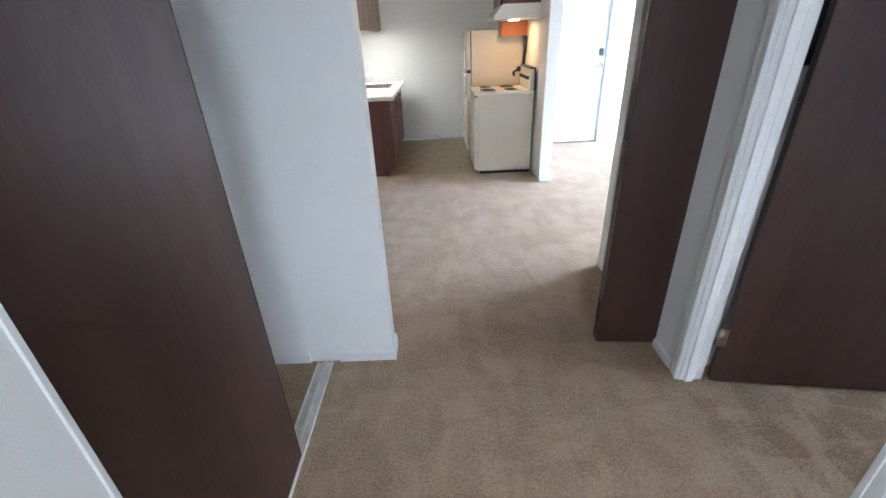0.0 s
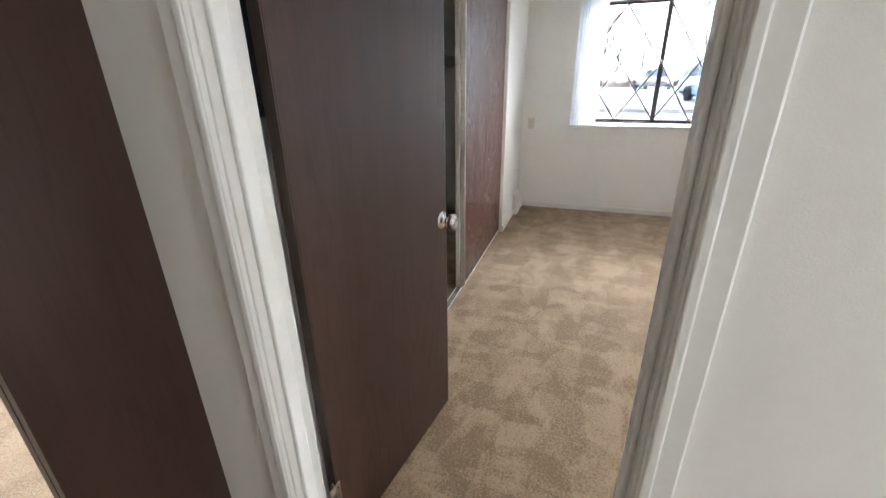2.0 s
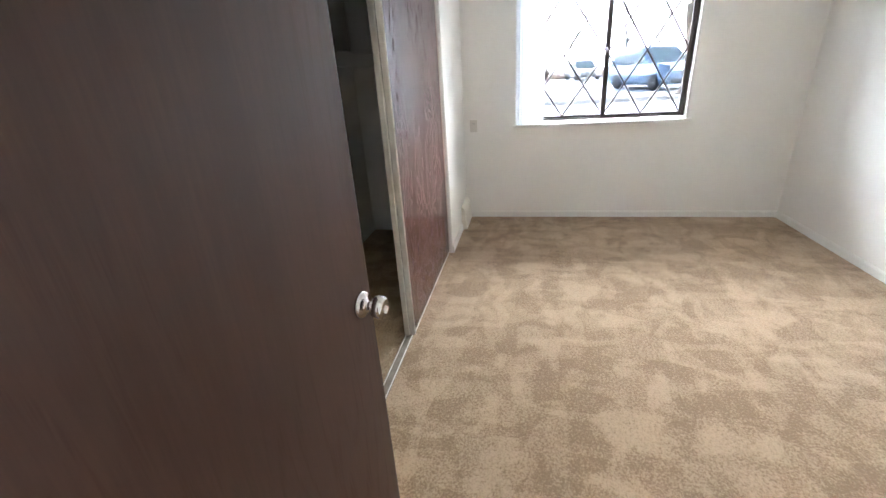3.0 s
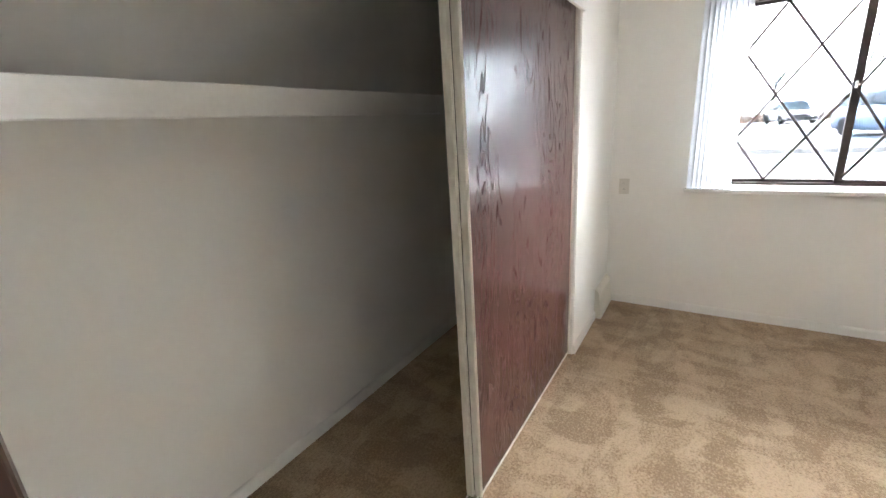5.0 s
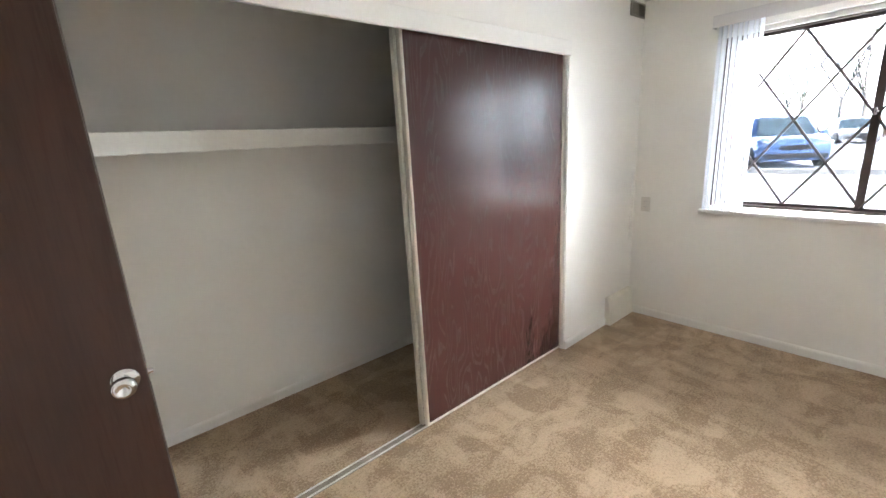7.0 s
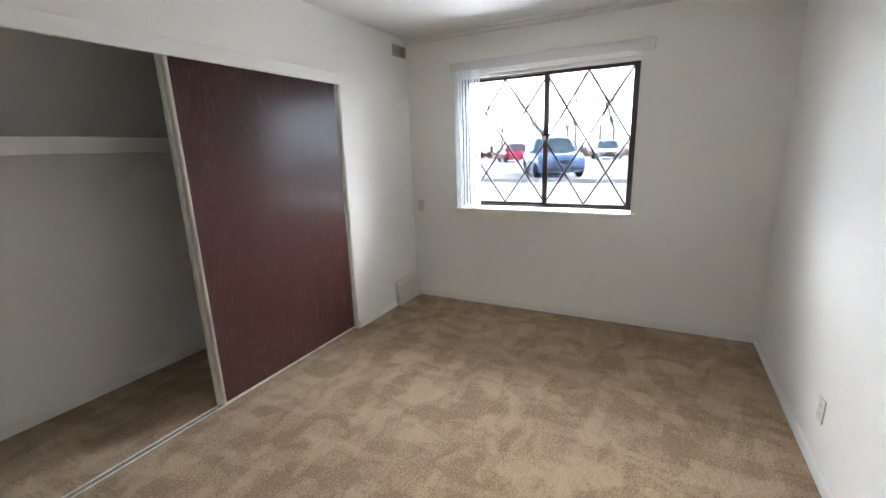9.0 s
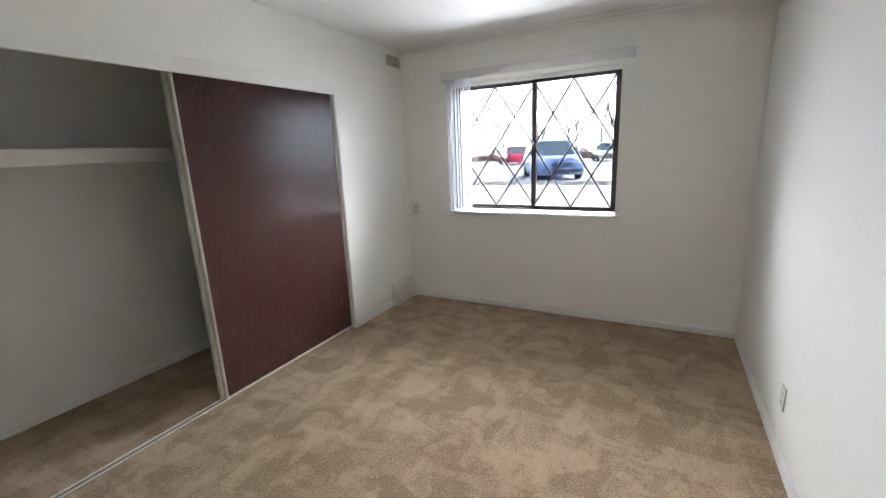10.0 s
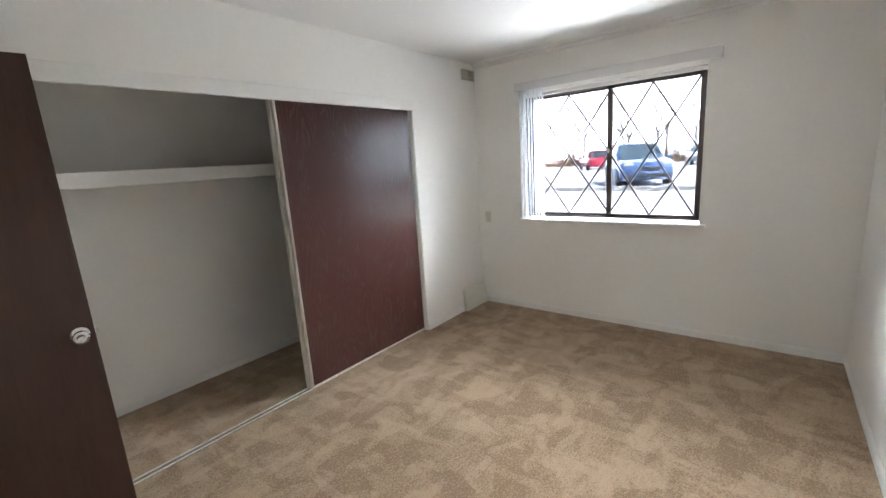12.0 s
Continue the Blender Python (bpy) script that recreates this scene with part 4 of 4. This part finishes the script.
hood = thing("range_hood", "cream metal range hood with a lit warm bulb", "range hood")
bm = bmesh.new()
extrude_profile(bm, [(1.298, 1.60), (0.830, 1.60), (0.830, 1.635), (0.920, 1.735), (1.298, 1.735)], 0.62, Matrix.Translation((0, 4.84, 0)))
part("canopy", bm, ENAMEL_TOP, hood)
bm = bmesh.new()
box(bm, 1.03, 1.13, 5.09, 5.21, 1.590, 1.5995, bevel=0.002)
part("bulb_cover", bm, lamp_material("warm_bulb", (1.0, 0.62, 0.30), 0.6), hood, "glowing warm bulb cover")
for name, y0, y1, z0, z1, mat, lab in (("hood_cabinet", 4.85, 5.46, 1.738, 2.30, CABINET, "reddish-brown wooden cabinet above the range hood"), ("fridge_cabinet", 5.63, 6.30, 1.74, 2.30, CABINET, "reddish-brown wooden cabinet above the refrigerator")):
    c = thing(name, lab, "cabinet")
    part("body", boxes((1.02, 1.298, y0, y1, z0, z1)), mat, c)
    half = (y0 + y1) / 2
    for a, b in ((y0 + 0.012, half - 0.003), (half + 0.003, y1 - 0.012)):
        bm = bmesh.new()
        box(bm, 1.000, 1.019, a, b, z0 + 0.012, z1 - 0.012, bevel=0.004)
        part("door", bm, mat, c)
oc = thing("small_wall_cabinet", "wooden wall cabinet beside the hood, coloured orange as if lamplit", "cabinet")
part("body", boxes((1.00, 1.298, 5.47, 5.61, 1.445, 1.735)), LAMPLIT_WOOD, oc)
bm = bmesh.new()
box(bm, 0.982, 0.999, 5.48, 5.60, 1.455, 1.725, bevel=0.004)
part("door", bm, LAMPLIT_WOOD, oc)
# black cord at the back of the stove
cord = thing("power_cord", "thick black appliance cord hanging down the wall to the stove", "cord")
bm = bmesh.new()
pts = [Vector(p) for p in ((1.285, 5.45, 1.44), (1.275, 5.45, 1.25), (1.262, 5.44, 1.12), (1.235, 5.42, 1.075), (1.17, 5.39, 1.08), (1.13, 5.36, 1.06), (1.14, 5.34, 1.02))]
for p, q in zip(pts, pts[1:]):
    tube(bm, p, q, 0.014, n=8)
part("cable", bm, BLACK, cord, "", True)
bm = bmesh.new()
box(bm, 1.19, 1.28, 5.44, 5.50, 1.075, 1.115, bevel=0.01, segments=2)
part("plug", bm, BLACK, cord)

# entry door
ed = tagged(new("door_2"), "white painted flush entry door, closed", "door", "", "structure")
bm = bmesh.new()
box(bm, 1.897, 2.523, LIV_N + 0.030, LIV_N + 0.072, 0.012, 2.050, bevel=0.002)
part("door_leaf", bm, DOOR_WHITE, ed)
bm = bmesh.new()
for r in ((1.870, 1.894), (2.526, 2.550)):
    box(bm, r[0], r[1], LIV_N - 0.003, LIV_N + 0.10, 0.001, 2.075, bevel=0.002)
box(bm, 1.894, 2.526, LIV_N - 0.003, LIV_N + 0.10, 2.054, 2.075, bevel=0.002)
for r in ((1.817, 1.875, 0.001, 2.070), (2.545, 2.603, 0.001, 2.070), (1.817, 2.603, 2.070, 2.128)):
    box(bm, r[0], r[1], LIV_N - 0.016, LIV_N - 0.001, r[2], r[3], bevel=0.003)
part("frame", bm, TRIM, ed)
part("threshold", boxes((1.894, 2.526, LIV_N + 0.001, LIV_N + 0.11, 0.0005, 0.011)), BRASS_DULL, ed, "dark worn threshold")
bm = bmesh.new()
box(bm, 2.430, 2.490, LIV_N + 0.012, LIV_N + 0.030, 1.155, 1.245, bevel=0.008, segments=2)
part("deadbolt", bm, BLACK, ed, "dark deadbolt case")
bm = bmesh.new()
lathe(bm, knob_profile(), 20, Matrix.Translation((2.460, LIV_N + 0.030, 1.045)) @ pose(0, 0, 0, 90))
tube(bm, (2.460, LIV_N - 0.02, 1.045), (2.365, LIV_N - 0.02, 1.045), 0.009)
part("lever", bm, CHROME, ed, "pale metal lever handle", True)

# living room window: glazed, with its frame
w2 = tagged(new("window_2"), "wide living room window in a bronze frame", "window", "", "structure")
bm = bmesh.new()
for r in ((3.2, 3.26, 0.2, 2.15), (5.34, 5.4, 0.2, 2.15), (4.27, 4.33, 0.2, 2.15), (3.2, 5.4, 0.2, 0.26), (3.2, 5.4, 2.09, 2.15)):
    box(bm, SASH_X - 0.03, SASH_X + 0.03, *r, bevel=0.002)
part("window_frame", bm, BRONZE, w2)
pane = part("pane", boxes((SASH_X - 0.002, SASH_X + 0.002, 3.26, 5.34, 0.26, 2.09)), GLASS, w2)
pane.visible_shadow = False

# ---------------------------------------------------------------- outside: car park, cars, trees
SNOW = material("trodden_snow", (0.88, 0.88, 0.90), 0.7, 0, (0.76, 0.76, 0.78), 0.25, 3, 0.6, 0.3, 8)
GROUND_Z = 0.20
bm = bmesh.new()
bmesh.ops.create_grid(bm, x_segments=60, y_segments=60, size=400, matrix=Matrix.Translation((OUT_W + 400.0, 0, GROUND_Z)))
ground = structure("ground", bm, SNOW, "bright snow-covered ground and car park", "ground")
ASPHALT = material("salted_asphalt", (0.62, 0.62, 0.63), 0.85, 0, (0.48, 0.48, 0.49), 0.5, 12, 0.6, 0.2, 40)
structure("road", boxes((16.6, 44.0, -60, 60, GROUND_Z + 0.002, GROUND_Z + 0.008)), ASPHALT, "pale salted asphalt car park", "car park")
bm = bmesh.new()
box(bm, 16.3, 16.6, -60, 60, GROUND_Z - 0.02, GROUND_Z + 0.14, bevel=0.02)
structure("kerb", bm, material("kerb_concrete", (0.42, 0.41, 0.39), 0.85, 0, (0.32, 0.31, 0.30), 3, 40, 0.5, 0.2, 60), "pale concrete kerb of the car park", "kerb")

TYRE = material("tyre_rubber", (0.02, 0.02, 0.02), 0.8)
RIM = material("alloy_rim", (0.5, 0.5, 0.52), 0.3, 0.9)
CARGLASS = material("car_glass", (0.24, 0.33, 0.38), 0.08, 0, (0.18, 0.25, 0.30), 2, 10, 0.3)
LENS_W = material("headlamp_lens", (0.75, 0.76, 0.78), 0.12, 0.3)
LENS_R = material("tail_lamp_lens", (0.45, 0.02, 0.02), 0.2)
DARKTRIM = material("dark_car_trim", (0.03, 0.03, 0.032), 0.6)


def loft(bm, sections):
    """Skin a row of closed sections of equally many points."""
    rings = [[bm.verts.new(p) for p in s] for s in sections]
    k = len(rings[0])
    for a, b in zip(rings, rings[1:]):
        for i in range(k):
            bm.faces.new((a[i], a[(i + 1) % k], b[(i + 1) % k], b[i]))
    bm.faces.new(list(reversed(rings[0])))
    bm.faces.new(rings[-1])


def car_section(x, half, z0, z1, round_top):
    r = round_top
    return [(x, -half * 0.94, z0), (x, -half, z0 + 0.15), (x, -half, z1 - r * 0.6), (x, -half + r * 0.35, z1 - r * 0.15), (x, -half + r, z1), (x, half - r, z1), (x, half - r * 0.35, z1 - r * 0.15), (x, half, z1 - r * 0.6), (x, half, z0 + 0.15), (x, half * 0.94, z0)]


def car(label, colour, m, length=4.6, width=1.80, height=1.50, kind="saloon"):
    """A car along x, nose at +x, standing at z = 0."""
    c = thing("car", label, "car", None, "parked cars")
    paint = material("car_paint", colour, 0.22, 0.25, tuple(q * 0.9 for q in colour), 2, 40, 0.4)
    h, hw, belt = length / 2, width / 2, height * 0.60
    bm = bmesh.new()
    hood_z = belt * (0.93 if kind == "saloon" else 1.02)
    loft(bm, [car_section(-h, hw * 0.86, 0.34, belt * 0.86, 0.10), car_section(-h + 0.10, hw * 0.96, 0.24, belt * 0.98, 0.12), car_section(-h + 0.8, hw, 0.20, belt, 0.10), car_section(0.0, hw, 0.20, belt, 0.08),
              car_section(h * 0.42, hw, 0.20, belt, 0.10), car_section(h * 0.70, hw * 0.99, 0.20, hood_z, 0.16), car_section(h - 0.16, hw * 0.94, 0.22, hood_z * 0.88, 0.16), car_section(h, hw * 0.82, 0.32, hood_z * 0.74, 0.10)])
    part("body", bm, paint, c, "", True)
    rear = -h * 0.93 if kind != "saloon" else -h * 0.72
    cab = [(rear, 0.80, belt - 0.02), (rear + 0.28, 0.74, height * 0.96), (rear + 0.75, 0.73, height), (h * 0.02, 0.73, height), (h * 0.16, 0.72, height * 0.965), (h * 0.46, 0.82, belt - 0.02)]
    bm = bmesh.new()
    loft(bm, [[(x, -hw * w, belt - 0.03), (x, -hw * w * 0.97, max(belt, z - 0.08)), (x, -hw * w * 0.80, z), (x, hw * w * 0.80, z), (x, hw * w * 0.97, max(belt, z - 0.08)), (x, hw * w, belt - 0.03)] for x, w, z in ((a, b + 0.12, d) for a, b, d in cab)])
    part("cabin", bm, paint, c, "", True)
    # glazing
    bm = bmesh.new()
    x0, z0, x1, z1 = h * 0.475, belt + 0.03, h * 0.185, height * 0.955
    vs = [bm.verts.new(p) for p in ((x0, -hw * 0.82, z0), (x0, hw * 0.82, z0), (x1, hw * 0.68, z1), (x1, -hw * 0.68, z1))]
    bm.faces.new(vs)
    bmesh.ops.solidify(bm, geom=list(bm.faces), thickness=0.03)
    part("windscreen", bm, CARGLASS, c, "pale blue reflecting windscreen")
    bm = bmesh.new()
    vs = [bm.verts.new(p) for p in ((rear - 0.015, -hw * 0.78, belt + 0.06), (rear - 0.015, hw * 0.78, belt + 0.06), (rear + 0.26, hw * 0.68, height * 0.93), (rear + 0.26, -hw * 0.68, height * 0.93))]
    bm.faces.new(vs)
    bmesh.ops.solidify(bm, geom=list(bm.faces), thickness=0.03)
    part("rear_window", bm, CARGLASS, c)
    for s in (-1, 1):
        bm = bmesh.new()
        for a, b in ((rear + 0.36, -h * 0.18), (-h * 0.14, h * 0.26)):
            lo, hi = belt + 0.03, height * 0.93
            top_b = min(b, h * 0.14)
            vs = [bm.verts.new((x, s * hw * w, z)) for x, z, w in ((a, lo, 0.915), (b, lo, 0.925), (top_b, hi, 0.80), (a + 0.10, hi, 0.80))]
            bm.faces.new(vs)
        bmesh.ops.solidify(bm, geom=list(bm.faces), thickness=0.03)
        part("side_windows", bm, CARGLASS, c)
        bm = bmesh.new()
        box(bm, h - 0.24, h - 0.07, s * hw * 0.70 - 0.17, s * hw * 0.70 + 0.17, hood_z * 0.70, hood_z * 0.86, bevel=0.03, segments=2)
        part("headlight", bm, LENS_W, c, "clear headlight")
        bm = bmesh.new()
        box(bm, -h - 0.01, -h + 0.10, s * hw * 0.72 - 0.14, s * hw * 0.72 + 0.14, belt * 0.72, belt * 0.90, bevel=0.02, segments=2)
        part("tail_light", bm, LENS_R, c, "red tail light")
        bm = bmesh.new()
        box(bm, h * 0.36, h * 0.44, s * (hw + 0.07) - 0.07, s * (hw + 0.07) + 0.07, belt + 0.0, belt + 0.12, bevel=0.02, segments=2)
        part("wing_mirror", bm, paint, c)
        for x in (-h * 0.60, h * 0.60):
            bm = bmesh.new()
            lathe(bm, [(0.19, -0.10), (0.30, -0.10), (0.325, -0.07), (0.325, 0.07), (0.30, 0.10), (0.19, 0.10)], 24, Matrix.Translation((x, s * (hw - 0.08), 0.325)) @ pose(0, 0, 0, 90))
            w = part("wheel", bm, TYRE, c, "", True)
            bm = bmesh.new()
            lathe(bm, [(0, -0.09), (0.19, -0.09), (0.20, -0.05), (0.20, 0.05), (0.19, 0.09), (0, 0.09)], 20, Matrix.Translation((x, s * (hw - 0.08), 0.325)) @ pose(0, 0, 0, 90))
            part("rim", bm, RIM, w)
    bm = bmesh.new()
    box(bm, h - 0.10, h + 0.015, -hw * 0.45, hw * 0.45, hood_z * 0.56, hood_z * 0.72, bevel=0.02)
    part("grille", bm, DARKTRIM, c)
    bm = bmesh.new()
    box(bm, h - 0.14, h + 0.03, -hw * 0.84, hw * 0.84, 0.30, 0.44, bevel=0.03, segments=2)
    part("bumper", bm, DARKTRIM, c)
    c.matrix_world = m
    return c


G = GROUND_Z + 0.008
car("blue saloon car parked on the salted car park", (0.13, 0.22, 0.44), pose(19.9, 3.55, G, 0, 0, 205), 4.3, 1.80, 1.56, "hatch")
car("red saloon car parked behind the blue one", (0.52, 0.05, 0.10), pose(35.5, 10.3, G, 0, 0, 30), 4.6, 1.8, 1.45)
car("silver-white saloon car parked across the car park", (0.62, 0.63, 0.65), pose(38.0, 3.4, G, 0, 0, 195), 4.6, 1.8, 1.45)
car("blue-grey pickup-sized car beyond the tree", (0.24, 0.34, 0.48), pose(22.9, -4.6, G, 0, 0, 200), 4.6, 1.95, 1.75, "hatch")
car("white car far across the car park", (0.66, 0.67, 0.68), pose(39.5, -3.4, G, 0, 0, 190), 4.6, 1.8, 1.5)

BARK = material("pale_bark", (0.42, 0.31, 0.20), 0.9, 0, (0.15, 0.10, 0.065), 6, 30, 0.7, 0.8, 25, stretch=(1, 1, 0.3))
BARK_GREY = material("grey_bark", (0.38, 0.34, 0.31), 0.9, 0, (0.26, 0.23, 0.21), 6, 30, 0.7, 0.5, 25, stretch=(1, 1, 0.3))
BRUSH = material("dry_brush", (0.27, 0.16, 0.09), 0.9, 0, (0.15, 0.08, 0.05), 3, 20, 0.7)


def limb(bm, rng, p, way, r, length, depth, steps=5):
    """A bent, tapering limb that forks into thinner ones."""
    n = max(5, min(12, int(r * 60)))
    q, d, rr = Vector(p), Vector(way).normalized(), r
    tips = []
    for i in range(steps):
        d = (d + Vector((rng.uniform(-.16, .16), rng.uniform(-.16, .16), rng.uniform(-.03, .12)))).normalized()
        e, re = q + d * length / steps, rr * 0.87
        tube(bm, q, e + d * re * 0.25, rr, re, n)
        q, rr = e, re
        if depth and i >= 1:
            tips.append((q.copy(), d.copy(), rr))
    if depth:
        for q, d, rr in tips + tips[-1:]:
            for _ in range(1 if depth > 1 else 2):
                side = Vector((rng.uniform(-1, 1), rng.uniform(-1, 1), rng.uniform(0.1, 0.9)))
                limb(bm, rng, q, d * 0.55 + side * 0.75, rr * rng.uniform(0.40, 0.62), length * rng.uniform(0.5, 0.72), depth - 1, 4)


def bare_tree(p, r, height, seed, mat, label, depth=3, lean=(0, 0, 1), fork=None):
    rng = random.Random(seed)
    t = thing("tree", label, "tree", pose(*p))
    bm = bmesh.new()
    lathe(bm, [(r * 1.45, -0.05), (r * 1.2, 0.15), (r * 1.05, 0.5), (r, 1.0)], 14)
    tip = Vector((lean[0], lean[1], 1)) * (height * 0.28)
    base = Vector((0, 0, 0.9))
    tube(bm, base, tip, r * 1.0, r * 0.86, 14)
    part("trunk", bm, mat, t, "", True)
    bm = bmesh.new()
    for w in fork or [(rng.uniform(-.5, .5), rng.uniform(-.7, .7), 1) for _ in range(4)]:
        limb(bm, rng, tip - Vector((0, 0, 0.15)), w, r * rng.uniform(0.5, 0.66), height * 0.42, depth)
    part("crown", bm, mat, t, "bare leafless branches", True)
    return t


bare_tree((18.8, -5.0, GROUND_Z), 0.44, 10.5, 4, BARK, "large forked tree with pale sunlit bark, bare of leaves", 2, (0.0, 0.10), [(0.1, 0.28, 1), (-0.1, -0.75, 1), (0.5, -0.2, 1)])
for i, (x, y, h) in enumerate([(49, 4.0, 10), (53, 8.5, 11), (51, 0.5, 9), (57, -4, 12), (55, 13.5, 10), (52, 17, 11), (54, -9.5, 11), (59, -14, 10), (50, 2.2, 8), (56, 6.2, 12), (60, 10.8, 11), (58, 1.4, 12), (61, -1.5, 11), (50, 11.6, 9)]):
    bare_tree((x, y, GROUND_Z), 0.17, h, 20 + i, BARK_GREY, "slender bare grey tree beyond the car park", 3 if i < 4 else 2)


def brush_row():
    """Low tangle of dry twigs along the far edge of the car park."""
    rng = random.Random(9)
    bm = bmesh.new()
    for _ in range(2600):
        y = rng.uniform(-26, 34)
        tall = 0.9 + 1.5 * (0.5 + 0.5 * math.sin(y * 0.9) * math.sin(y * 0.37 + 1))
        p = Vector((rng.uniform(45.2, 47.5), y, GROUND_Z))
        q = p + Vector((rng.uniform(-.5, .5), rng.uniform(-.7, .7), rng.uniform(0.4, 1) * tall))
        tube(bm, p, q, 0.045, 0.014, 3, False)
    ob = mesh_ob("dry_brush", bm, BRUSH)
    tagged(ob, "low tangle of dry brown twigs along the far kerb", "brush", "", "stuff")


brush_row()

# bright hazy sky low beyond the trees
HAZE = lamp_material("sky_haze", (0.92, 0.96, 1.0), 6.6)
bm = bmesh.new()
box(bm, 90.0, 90.2, -140, 140, GROUND_Z, 85)
structure("backdrop", bm, HAZE, "bright white hazy winter sky beyond the trees", "sky")
